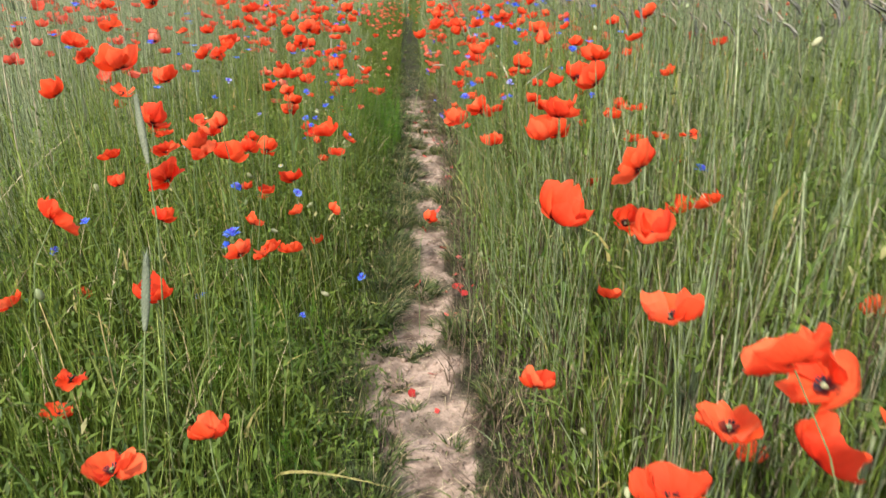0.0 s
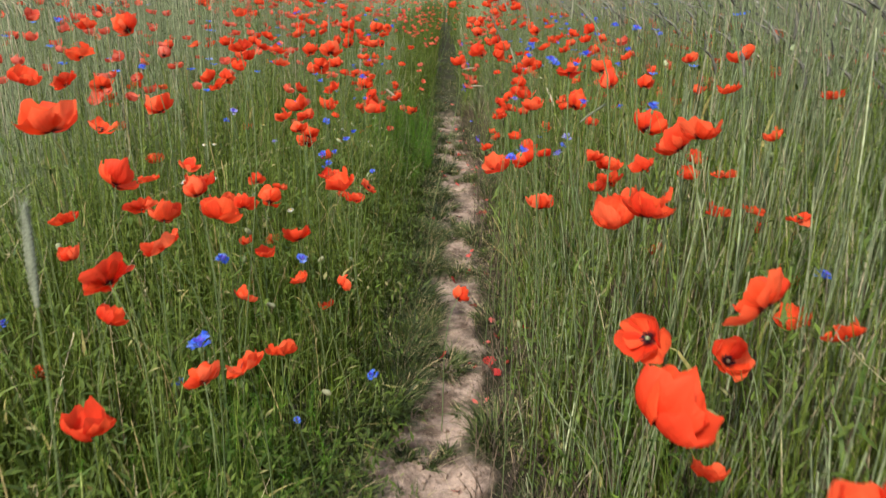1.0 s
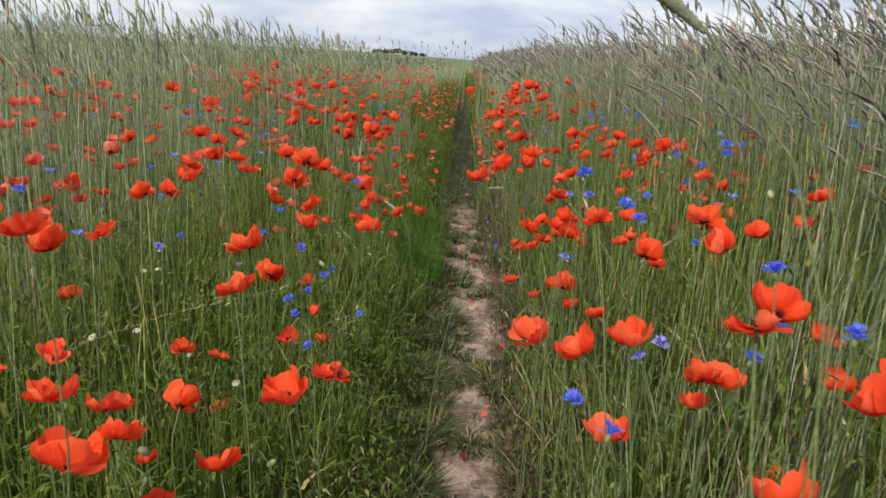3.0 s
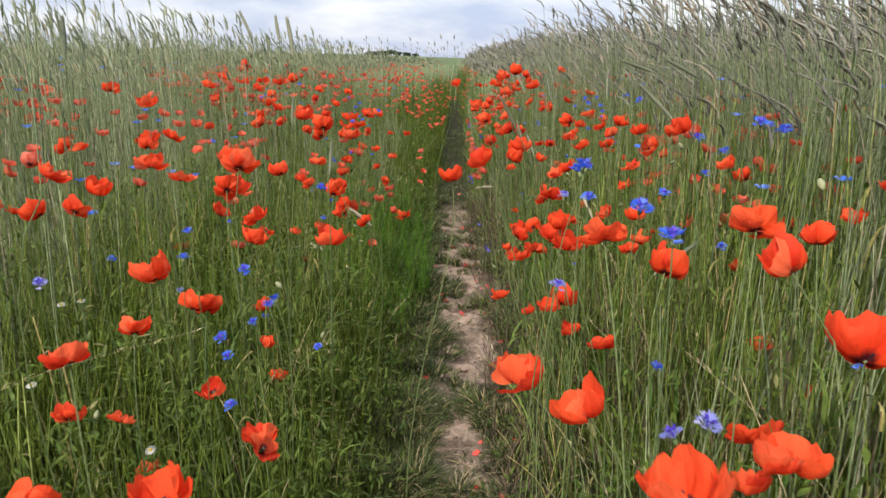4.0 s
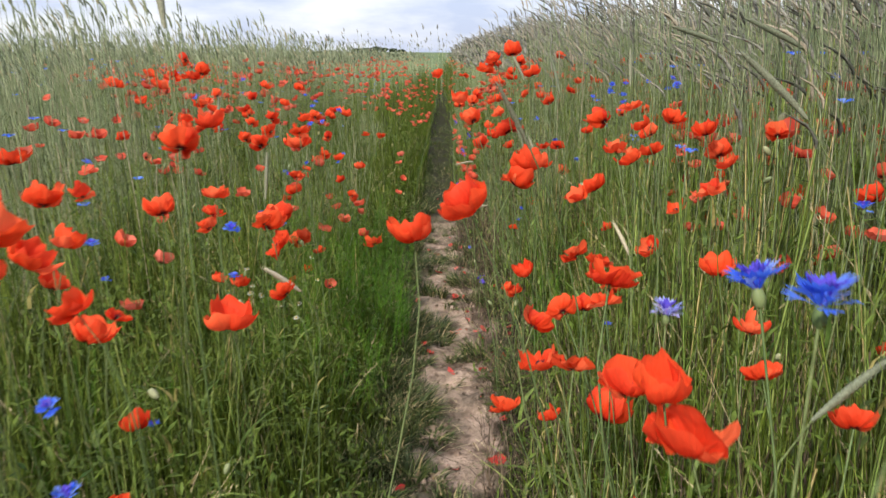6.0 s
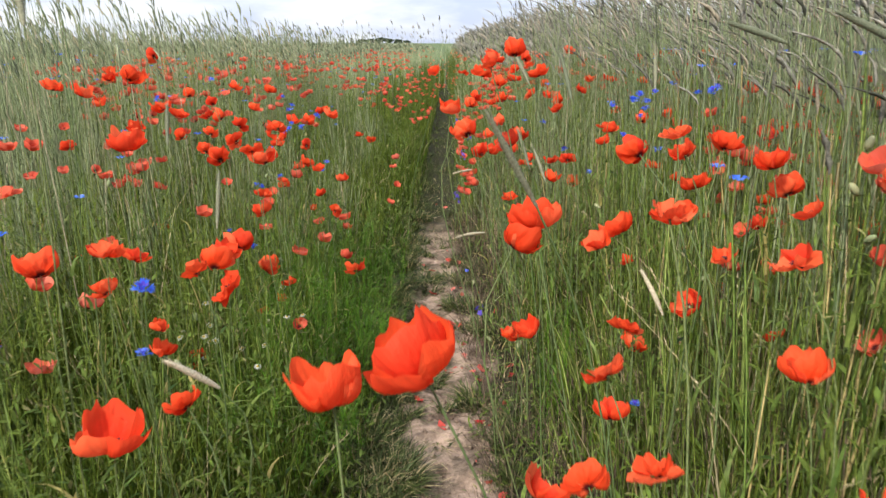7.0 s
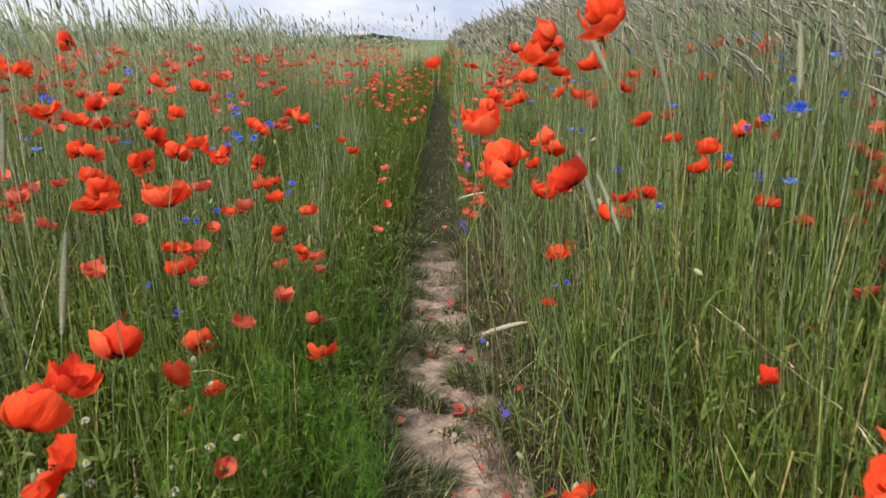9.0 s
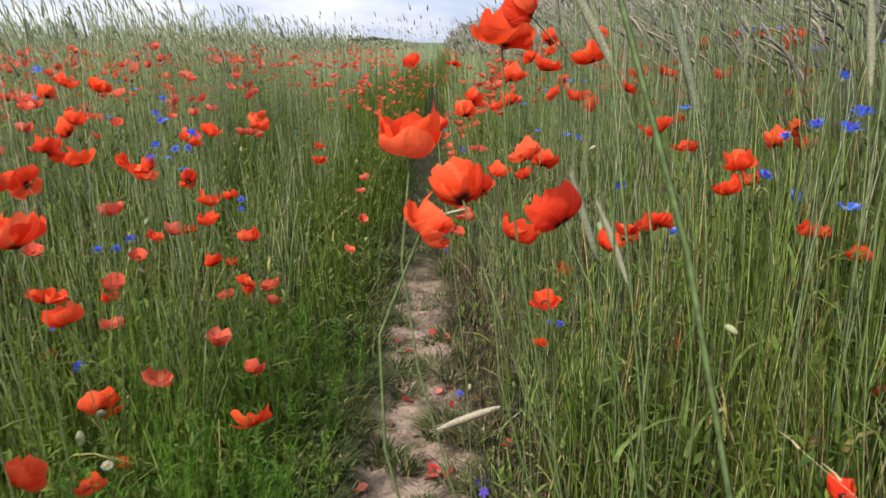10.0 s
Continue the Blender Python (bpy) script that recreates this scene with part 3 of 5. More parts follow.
def feathery(cx, cy, radius, tall, n):
    """A clump of finely cut leaves: upright stems of uneven height, each set with thread-like leaflets all round."""
    m = max(6, n // 55)
    a, r = rng.uniform(0, 6.28, m), radius * rng.random(m) ** 0.6
    root = np.stack([cx + r * np.cos(a), cy + 1.25 * r * np.sin(a), np.zeros(m)], axis=1)
    h = tall * rng.uniform(0.45, 1.2, m) * (1 - 0.35 * (r / radius) ** 2)
    lean = lean_to(m, (0, 0), 0.05)
    blades(FEATHER, root, h, lean, np.full(m, 0.0026), 3, point=0.4)
    per = n // m
    t = rng.uniform(0.12, 1.0, (m, per))
    at = np.stack([root[:, None, 0] + lean[:, None, 0] * t ** 1.8, root[:, None, 1] + lean[:, None, 1] * t ** 1.8, h[:, None] * t], axis=2).reshape(-1, 3)
    k = len(at)
    out = rng.uniform(0, 6.28, k)
    long = rng.uniform(0.014, 0.045, k) * (1.15 - 0.5 * t.ravel())
    rise = rng.uniform(-0.1, 0.9, k)
    blades(FEATHER, at, long * rise, np.stack([np.cos(out), np.sin(out)], axis=1) * long[:, None], rng.uniform(0.0012, 0.0026, k), 2, droop=0.1)


feathery(-0.40, 4.35, 0.28, 0.44, 12000)
feathery(-0.58, 4.80, 0.30, 0.50, 8000)
feathery(-0.38, 5.20, 0.24, 0.40, 4500)
feathery(-0.42, 3.85, 0.24, 0.36, 5000)
feathery(-0.85, 3.2, 0.25, 0.40, 2200)
feathery(-0.75, 1.9, 0.25, 0.38, 2200)
feathery(-0.50, 1.2, 0.22, 0.34, 2200)
feathery(-0.95, 0.7, 0.28, 0.40, 2200)
feathery(0.45, 4.1, 0.22, 0.48, 2400)
feathery(0.55, 3.0, 0.22, 0.42, 2000)
feathery(0.60, 1.3, 0.25, 0.42, 2000)
for k in range(46):
    side = -1 if k % 3 else 1
    fx = side * (rng.uniform(0.3, 1.6) if side < 0 else rng.uniform(0.4, 1.3))
    feathery(fx, rng.uniform(0.2, 8.5), rng.uniform(0.12, 0.24), crop_top(np.array([fx]))[0] * rng.uniform(0.55, 0.8), 900)


def tufts(count, x_of, spread, n, tall, lying, y0=0.0, y1=9.0):
    for _ in range(count):
        cx, cy = x_of(), rng.uniform(y0, y1)
        cx += edge(math.copysign(1, cx), cy)
        root = np.stack([rng.normal(cx, spread, n), rng.normal(cy, spread * 1.3, n), np.full(n, -0.03)], axis=1)
        h = rng.uniform(0.35, 1.0, n) * tall
        blades(TROD, root, h, lean_to(n, (0, 0), lying), rng.uniform(0.0016, 0.0036, n), 3, droop=0.25)


tufts(60, lambda: rng.choice([-1, 1]) * rng.uniform(0.13, 0.3), 0.04, 30, 0.12, 0.06, -5.0, 0.0)
tufts(320, lambda: rng.uniform(-0.36, -0.13), 0.035, 40, 0.15, 0.07)
tufts(90, lambda: rng.uniform(-0.2, 0.2), 0.05, 50, 0.08, 0.06, 6.1, 13.0)
tufts(120, lambda: rng.uniform(0.11, 0.22), 0.025, 26, 0.11, 0.04)


def tussock(cx, cy, radius, n, tall):
    """A trodden tuft: short blades splayed outwards from one spot, some pressed flat."""
    n = int(n * 1.7)
    a = rng.uniform(0, 6.28, n)
    r = radius * 0.62 * np.sqrt(rng.random(n))
    root = np.stack([cx + r * np.cos(a), cy + r * np.sin(a), np.full(n, ground_height(cx, cy) - 0.004)], axis=1)
    out = np.stack([np.cos(a), np.sin(a)], axis=1) * (radius * rng.uniform(0.2, 0.8, n))[:, None] + lean_to(n, (0, 0), 0.02)
    blades(TROD, root, tall * rng.uniform(0.15, 1.0, n), out, rng.uniform(0.003, 0.0075, n), 4, droop=0.3)
    k = n // 12
    if k:
        blades(STRAW, root[:k], tall * rng.uniform(0.3, 1.1, k), out[:k] * 1.3, rng.uniform(0.0012, 0.0024, k), 4, droop=0.3)


for cx, cy, radius, n, tall in (
         (-0.07, 5.48, 0.11, 170, 0.06), (0.06, 5.51, 0.10, 140, 0.05), (-0.15, 5.39, 0.10, 140, 0.06), (-0.08, 5.00, 0.05, 22, 0.13), (-0.02, 4.91, 0.07, 60, 0.10), (0.10, 5.09, 0.11, 170, 0.08),
         (0.17, 5.04, 0.09, 120, 0.09), (-0.19, 5.07, 0.12, 170, 0.09), (-0.28, 5.57, 0.12, 150, 0.09), (-0.20, 6.68, 0.14, 160, 0.08), (-0.26, 6.09, 0.13, 150, 0.09), (0.11, 5.76, 0.08, 70, 0.10),
         (0.12, 5.40, 0.08, 70, 0.08), (0.11, 5.14, 0.08, 110, 0.06), (-0.09, 4.98, 0.10, 90, 0.09), (0.04, 4.75, 0.05, 40, 0.06), (-0.15, 4.50, 0.15, 300, 0.10), (-0.02, 4.40, 0.10, 160, 0.08)):
    tussock(cx, cy, radius, n, tall)
for cx, cy, radius, n, tall in (
         (0.15, 4.23, 0.11, 160, 0.10), (-0.23, 4.39, 0.13, 220, 0.12), (0.04, 4.18, 0.04, 24, 0.07), (-0.23, 4.68, 0.12, 180, 0.10), (-0.10, 3.79, 0.11, 180, 0.07), (-0.03, 3.64, 0.09, 130, 0.05),
         (0.09, 3.16, 0.12, 220, 0.07), (-0.01, 3.14, 0.10, 160, 0.06), (-0.22, 3.08, 0.16, 320, 0.11), (-0.13, 2.96, 0.12, 220, 0.09), (0.02, 3.32, 0.07, 60, 0.08), (-0.04, 4.51, 0.12, 150, 0.07),
         (-0.19, 4.69, 0.12, 170, 0.10), (-0.04, 5.38, 0.13, 160, 0.07), (-0.18, 2.37, 0.15, 300, 0.11), (-0.13, 2.70, 0.13, 240, 0.10), (-0.12, 3.13, 0.13, 220, 0.10), (-0.04, 1.90, 0.12, 200, 0.08),
         (0.01, 2.68, 0.08, 110, 0.06), (-0.17, 2.01, 0.14, 220, 0.10), (-0.10, 3.77, 0.14, 200, 0.09), (0.15, 2.88, 0.06, 60, 0.06)):
    tussock(cx, cy, radius, n, tall)
for k in range(70):  # bigger clumps leaning in over the sand
    side = -1 if k % 3 else 1
    ty = rng.uniform(0.3, 7.0)
    tussock(side * rng.uniform(0.14, 0.22) + edge(side, ty), ty, rng.uniform(0.07, 0.14), 130, rng.uniform(0.05, 0.14))
for k in range(150):
    ty = rng.uniform(0.3, 7.0)
    tussock(edge(-1, ty) - rng.uniform(0.11, 0.36), ty, rng.uniform(0.05, 0.10), 80, rng.uniform(0.04, 0.11))
for k in range(45):
    tussock(rng.choice([-1, -1, 1]) * rng.uniform(0.02, 0.15) - 0.01, rng.uniform(0.4, 6.4), rng.uniform(0.035, 0.09), 60, rng.uniform(0.02, 0.05))
DEAD = Soup()
n = 8000
root = spread_over(n, 0.13, 0.8, 0.3, 7.0, 4, 0.02)
blades(DEAD, root, crop_top(root[:, 0], root[:, 1]) * rng.uniform(0.15, 0.75, n), lean_to(n, (0, 0), 0.05), rng.uniform(0.002, 0.004, n), 3, point=0.6)
n = 4500
root = np.stack([0.09 + 0.32 * rng.random(n), rng.uniform(0.3, 7.0, n), np.full(n, -0.02)], axis=1)
root[:, 0] += np.interp(root[:, 1], TRAIL_Y, TRAIL_MID) * 0.8
blades(DEAD, root, rng.uniform(0.02, 0.14, n), lean_to(n, (0, 0), 0.06), rng.uniform(0.0015, 0.0035, n), 2, point=0.5)
stuff("dead_stalks", DEAD, M_DEAD, "brown dead stalk bases at the path's edge", "dead stalks")
CLODS = Soup()
octa = np.array([(1, 0, 0), (0, 1, 0), (-1, 0, 0), (0, -1, 0), (0, 0, 1), (0, 0, -1)], float)
for k in range(1500):
    cy = rng.uniform(0.4, 6.5)
    cx = rng.normal(np.interp(cy, TRAIL_Y, TRAIL_MID), 0.10)
    size = rng.uniform(0.002, 0.011) * rng.uniform(0.5, 1.3)
    CLODS.add(octa * rng.uniform(0.6, 1.3, (6, 3)) * size + np.array([cx, cy, ground_height(cx, cy) + size * 0.2]), [(0, 1, 4), (1, 2, 4), (2, 3, 4), (3, 0, 4), (1, 0, 5), (2, 1, 5), (3, 2, 5), (0, 3, 5)])
stuff("soil_crumbs", CLODS, M_SOIL, "crumbs of dry sandy soil on the footpath", "soil", True)
n = 900
root = np.stack([rng.normal(0.02, 0.14, n), rng.uniform(0.2, 8.0, n), np.full(n, -0.022)], axis=1)
blades(STRAW, root, rng.uniform(0.002, 0.02, n), lean_to(n, (0, 0), 0.04), rng.uniform(0.001, 0.0028, n), 2, point=0.6)
n = 1500
root = spread_over(n, 0.13, 0.9, 0.1, 6.0)
h = crop_top(root[:, 0], root[:, 1]) * rng.uniform(0.3, 0.9, n)
blades(STRAW, root, h, lean_to(n, (0, 0), 0.16) * h[:, None], rng.uniform(0.0015, 0.003, n), 3, point=0.4)
n = 500
root = spread_over(n, -1.4, -0.2, 0.1, 7.0)
h = crop_top(root[:, 0], root[:, 1]) * rng.uniform(0.4, 1.05, n)
blades(STRAW, root, h, lean_to(n, (0, 0), 0.25) * h[:, None], rng.uniform(0.0015, 0.003, n), 3, point=0.4)
# seeding grasses: thin bleached stems leaning any way, spikelets along the last third
n = 620
root = np.concatenate([spread_over(n // 2, -1.5, -0.18, 0.0, 7.0), spread_over(n - n // 2, 0.14, 1.3, 0.0, 7.0)])
h = crop_top(root[:, 0], root[:, 1]) * rng.uniform(0.5, 1.05, n)
bow = lean_to(n, (0, 0), 0.35) * h[:, None]
blades(STRAW, root, h, bow, rng.uniform(0.0012, 0.0022, n), 6, point=0.5, droop=0.15)
for q in range(14):
    t = 0.62 + 0.38 * q / 13
    at = root + np.stack([bow[:, 0] * t ** 1.8, bow[:, 1] * t ** 1.8, h * (t - 0.15 * t ** 3)], axis=1)
    blades(STRAW, at, rng.uniform(0.004, 0.014, n), lean_to(n, (0, 0), 0.004) + bow * 0.03, rng.uniform(0.002, 0.004, n), 2)
STEMS, LEAVES = Soup(), Soup()
for count, x0, x1, y0, y1 in ((4200, -1.5, -0.2, 0.0, 5.5), (2600, -2.2, -0.2, 5.5, 9.5), (2600, 0.15, 1.2, 0.0, 5.5), (1400, 0.15, 1.6, 5.5, 9.5)):
    root = spread_over(count, x0, x1, y0, y1)
    root = root[off_margin(root[:, 0], root[:, 1])]
    count = len(root)
    h = crop_top(root[:, 0], root[:, 1]) * rng.uniform(0.6, 1.15, count)
    tubes(STEMS, root, h, lean_to(count, (-0.02, 0), 0.12) * h[:, None], rng.uniform(0.0012, 0.0026, count), 4, 3, bend=1.6)
for count, x0, x1, y0, y1 in ((2600, -1.5, -0.2, 0.0, 6.5), (4200, 0.15, 1.4, 0.0, 6.5)):
    root = spread_over(count, x0, x1, y0, y1)
    root = root[off_margin(root[:, 0], root[:, 1])]
    count = len(root)
    h = crop_top(root[:, 0], root[:, 1])
    root[:, 2] = h * rng.uniform(0.1, 0.75, count)
    blades(LEAVES, root, h * rng.uniform(0.1, 0.3, count), lean_to(count, (0, 0), 0.07), rng.uniform(0.004, 0.010, count), 4, droop=0.55)
SMALL = Soup()


def sprigs(n, x0, x1, y0, y1, low, high, size=1.0):
    """Small pointed leaves at every height of the growth, turned all ways, folded along the rib."""
    root = spread_over(n, x0, x1, y0, y1, 6, 0.03)
    root = root[(rng.random(n) < 0.02 + 1.2 * patchy(root[:, 0], root[:, 1], 0.12)) & off_margin(root[:, 0], root[:, 1])]
    n = len(root)
    root[:, 2] = crop_top(root[:, 0], root[:, 1]) * rng.uniform(low, high, n)
    a, up, long = rng.uniform(0, 6.28, n), rng.normal(0.35, 0.5, n), rng.uniform(0.012, 0.04, n) * size
    way = np.stack([np.cos(a) * np.cos(up), np.sin(a) * np.cos(up), np.sin(up)], axis=1)
    side = np.stack([-np.sin(a), np.cos(a), np.zeros(n)], axis=1) * (long * rng.uniform(0.07, 0.16, n))[:, None]
    mid = root + way * (long * 0.45)[:, None]
    sag = np.stack([np.zeros(n), np.zeros(n), -0.12 * long], axis=1)
    v = np.stack([root, mid + side, root + way * long[:, None] + sag, mid - side], axis=1).reshape(-1, 3)
    i = np.arange(n) * 4
    SMALL.add(v, np.concatenate([np.stack([i, i + 1, i + 2], axis=1), np.stack([i, i + 2, i + 3], axis=1)]))


sprigs(60000, -1.4, -0.17, 0.0, 5.5, 0.1, 0.95)
sprigs(22000, -2.0, -0.17, 5.5, 9.5, 0.3, 1.0, 1.3)
sprigs(48000, 0.14, 1.4, 0.0, 5.5, 0.1, 0.97)
sprigs(14000, 0.14, 1.6, 5.5, 9.5, 0.2, 0.9, 1.3)
sprigs(26000, -1.4, -0.17, -4.0, 0.0, 0.1, 0.95, 1.2)
sprigs(22000, 0.14, 1.4, -4.0, 0.0, 0.1, 0.95, 1.2)
sprigs(12000, -3.4, -1.4, 0.5, 8.0, 0.3, 0.85, 1.3)
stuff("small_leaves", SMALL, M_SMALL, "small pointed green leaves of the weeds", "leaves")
n = 420
root = np.concatenate([spread_over(n // 2, -1.3, -0.3, 0.2, 6.0), spread_over(n // 2, 0.16, 1.2, 0.2, 6.0)])
h = crop_top(root[:, 0], root[:, 1])
root[:, 2] = h * rng.uniform(0.2, 0.7, n)
blades(LEAVES, root, rng.uniform(0.08, 0.2, n), lean_to(n, (0, 0), 0.10), rng.uniform(0.005, 0.011, n), 6, droop=0.5)
stuff("flower_stems", STEMS, M_STEM_MASS, "thin pale green stems rising through the weeds", "stems")
stuff("leaf_blades", LEAVES, M_LEAF, "arching yellow-green leaf blades among the stems", "leaves")
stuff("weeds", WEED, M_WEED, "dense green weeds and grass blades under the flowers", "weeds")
stuff("feathery_weeds", FEATHER, M_FEATHER, "bright green finely cut feathery weed clumps", "weeds")
stuff("trodden_grass", TROD, M_TROD, "flattened grass tufts along the footpath, coloured darker as shade", "grass")
stuff("straw_litter", STRAW, M_STRAW, "dry straw stems lying and standing by the path", "straw")


# ---- poppies ----
def petal_grid(openness, half_angle, seed, nu=16, nv=9, reach=1.0):
    """One crinkled petal of radius 1: fans out from the claw as a piece of a bowl, deeper the less the flower is open."""
    r = np.random.default_rng(seed)
    ph = r.uniform(0, 6.28, 6)
    deep = radians(108 - 58 * openness)
    bowl = 1.0 / math.sin(min(deep, math.pi / 2))
    v, uv = [], []
    for j in range(nv + 1):
        t = j / nv
        for i in range(nu + 1):
            u = i / nu * 2 - 1
            rim = 1 - 0.22 * u ** 4 - 0.05 * u * u + (0.08 * math.sin(3.2 * u + ph[0]) + 0.045 * math.sin(13 * u + ph[4])) * t
            tt = t * rim * reach
            th = tt * deep
            rad = bowl * math.sin(th)
            z = bowl * (1 - math.cos(th)) * 0.92
            an = u * half_angle * (0.55 + 0.45 * min(1.0, 2.2 * t))
            fold = 0.20 * t * math.sin(4.5 * u + ph[1] + 2 * t) + 0.11 * t * t * math.sin(11 * u + ph[2]) + 0.05 * t * t * math.sin(19 * u + 5 * t + ph[5])
            rad += fold * math.cos(th) * -0.3 + 0.06 * t * t * math.sin(8 * u + ph[3])
            z += fold * 0.8
            v.append((rad * math.sin(an), rad * math.cos(an), z))
            uv.append((i / nu, t))
    w1 = nu + 1
    f = [(j * w1 + i, j * w1 + i + 1, (j + 1) * w1 + i + 1, (j + 1) * w1 + i) for j in range(nv) for i in range(nu)]
    return np.array(v), np.array(f), np.array(uv)


OPEN = [0.10, 0.35, 0.55, 0.75, 0.95, 1.20]
PETALS = []
for k, o in enumerate(OPEN):
    four = []
    for q in range(4):
        s = Soup()
        outer = q % 2 == 0
        s.add(*petal_grid(o if outer else max(0.0, o - 0.10), radians(88 if outer else 74), 40 * k + q, reach=1.0 if outer else 0.9))
        four.append(s.mesh("petal", M_PETAL, True))
    PETALS.append(four)


def lathe(profile, sides=8):
    """A turned form from (radius, height) pairs."""
    v = [(r * math.cos(2 * math.pi * i / sides), r * math.sin(2 * math.pi * i / sides), z) for r, z in profile for i in range(sides)]
    f = [(j * sides + i, j * sides + (i + 1) % sides, (j + 1) * sides + (i + 1) % sides, (j + 1) * sides + i) for j in range(len(profile) - 1) for i in range(sides)]
    return v, f


def stamen_mesh():
    s = Soup()
    r = np.random.default_rng(3)
    for _ in range(36):
        a, tilt = r.uniform(0, 6.28), r.uniform(0.15, 0.30)
        b = np.array([[0.05 * math.cos(a), 0.05 * math.sin(a), 0.03]])
        tip = b + np.array([[tilt * math.cos(a), tilt * math.sin(a), r.uniform(0.2, 0.34)]])
        side = np.array([[-math.sin(a), math.cos(a), 0.0]]) * 0.025
        s.add(np.concatenate([b, tip - side, tip + side]), [(0, 1, 2)])
    return s.mesh("stamens", M_STAMEN)


def lathe_mesh(name, profile, material, sides=8):
    s = Soup()
    s.add(*lathe(profile, sides))
    return s.mesh(name, material, True)


STAMENS = stamen_mesh()
CAPSULE = lathe_mesh("seed_head", [(0.0, 0.0), (0.07, 0.02), (0.11, 0.12), (0.12, 0.22), (0.10, 0.26), (0.13, 0.27), (0.12, 0.29), (0.0, 0.31)], M_BUD)


def stem_to(foot, head, way, thick):
    """A bending stalk from foot to head that arrives along way."""
    foot, head, way = (np.array(a, float) for a in (foot, head, way))
    tall = head[2] - foot[2]
    c1, c2 = foot + np.array([0, 0, tall * 0.5]), head - way * tall * 0.22
    s = Soup()
    pts = []
    for t in np.linspace(0, 1, 8):
        pts.append((1 - t) ** 3 * foot + 3 * t * (1 - t) ** 2 * c1 + 3 * t * t * (1 - t) * c2 + t ** 3 * head)
    v = []
    for k, p in enumerate(pts):
        rad = thick * 0.5 * (1.15 - 0.4 * k / 7)
        v += [(p[0] + rad * math.cos(a), p[1] + rad * math.sin(a), p[2]) for a in (0, 1.571, 3.142, 4.712)]
    f = [(4 * k + i, 4 * k + (i + 1) % 4, 4 * k + 4 + (i + 1) % 4, 4 * k + 4 + i) for k in range(7) for i in range(4)]
    s.add(v, f)
    return s.mesh("stem", M_STEM, True)


def aim(way, spin):
    """The turn that lays +z along way, after a spin about it."""
    return Vector(way).to_track_quat("Z", "Y").to_matrix().to_4x4() @ Matrix.Rotation(spin, 4, "Z")


def poppy(x, y, z, across, facing=0.02):
    """One flower with its head at (x, y, z), across metres wide; facing is the chance that it nods down the path."""
    k = int(rng.choice(6, p=[0.18, 0.30, 0.29, 0.15, 0.05, 0.03]))
    tilt, turn = abs(rng.normal(0.48, 0.30)), 1.7 + float(np.clip(rng.normal(0, 0.9), -1.4, 1.4))
    if rng.random() < (0.0 if across >= 0.07 and facing < 1 else facing):
        tilt, turn = rng.uniform(0.7, 1.2), rng.normal(-1.57, 0.8)
    way = np.array([math.sin(tilt) * math.cos(turn) - 0.10, math.sin(tilt) * math.sin(turn), math.cos(tilt)])
    way /= np.linalg.norm(way)
    base_at = np.array([x + rng.normal(0.02, 0.03), y + rng.normal(0, 0.03), -0.01])
    if abs(x) < 0.24:  # rooted in the growth beside the trodden line, not on it
        base_at[0] += math.copysign(rng.uniform(0.06, 0.14), x)
    thing = new("poppy")
    thing.location = base_at
    head = np.array([x, y, z - across * 0.3]) - base_at
    scale = across * 0.5
    local = Matrix.Translation(head) @ aim(way, rng.uniform(0, 6.28)) @ Matrix.Diagonal((scale, scale, scale, 1))
    part("stem", stem_to((0, 0, 0), head, way, rng.uniform(0.0022, 0.0032)), thing)
    for q in range(4):
        push = Matrix.Translation((0, 0, 0.015 * (q % 2)))
        part("petal", PETALS[k][q], thing, local @ push @ Matrix.Rotation(q * math.pi / 2 + rng.normal(0, 0.12), 4, "Z") @ Matrix.Rotation(rng.normal(0.02, 0.27), 4, "X") @ Matrix.Diagonal((rng.uniform(0.82, 1.15), rng.uniform(0.85, 1.18), rng.uniform(0.8, 1.2), 1)))
    part("stamen_ring", STAMENS, thing, local, "ring of black stamens")
    part("seed_head", CAPSULE, thing, local @ Matrix.Diagonal((0.8, 0.8, 0.8, 1)))
    look_of = ("half-closed", "cupped", "cupped", "open", "wide open", "flat ragged")[k]
    return tagged(thing, f"{look_of} scarlet poppy on a thin hairy stem", "poppy", "poppies beside the path")


def plant_poppies(rows):
    for row in rows:
        poppy(*row)


def plant_cornflowers(rows):
    for row in rows:
        cornflower(*row)


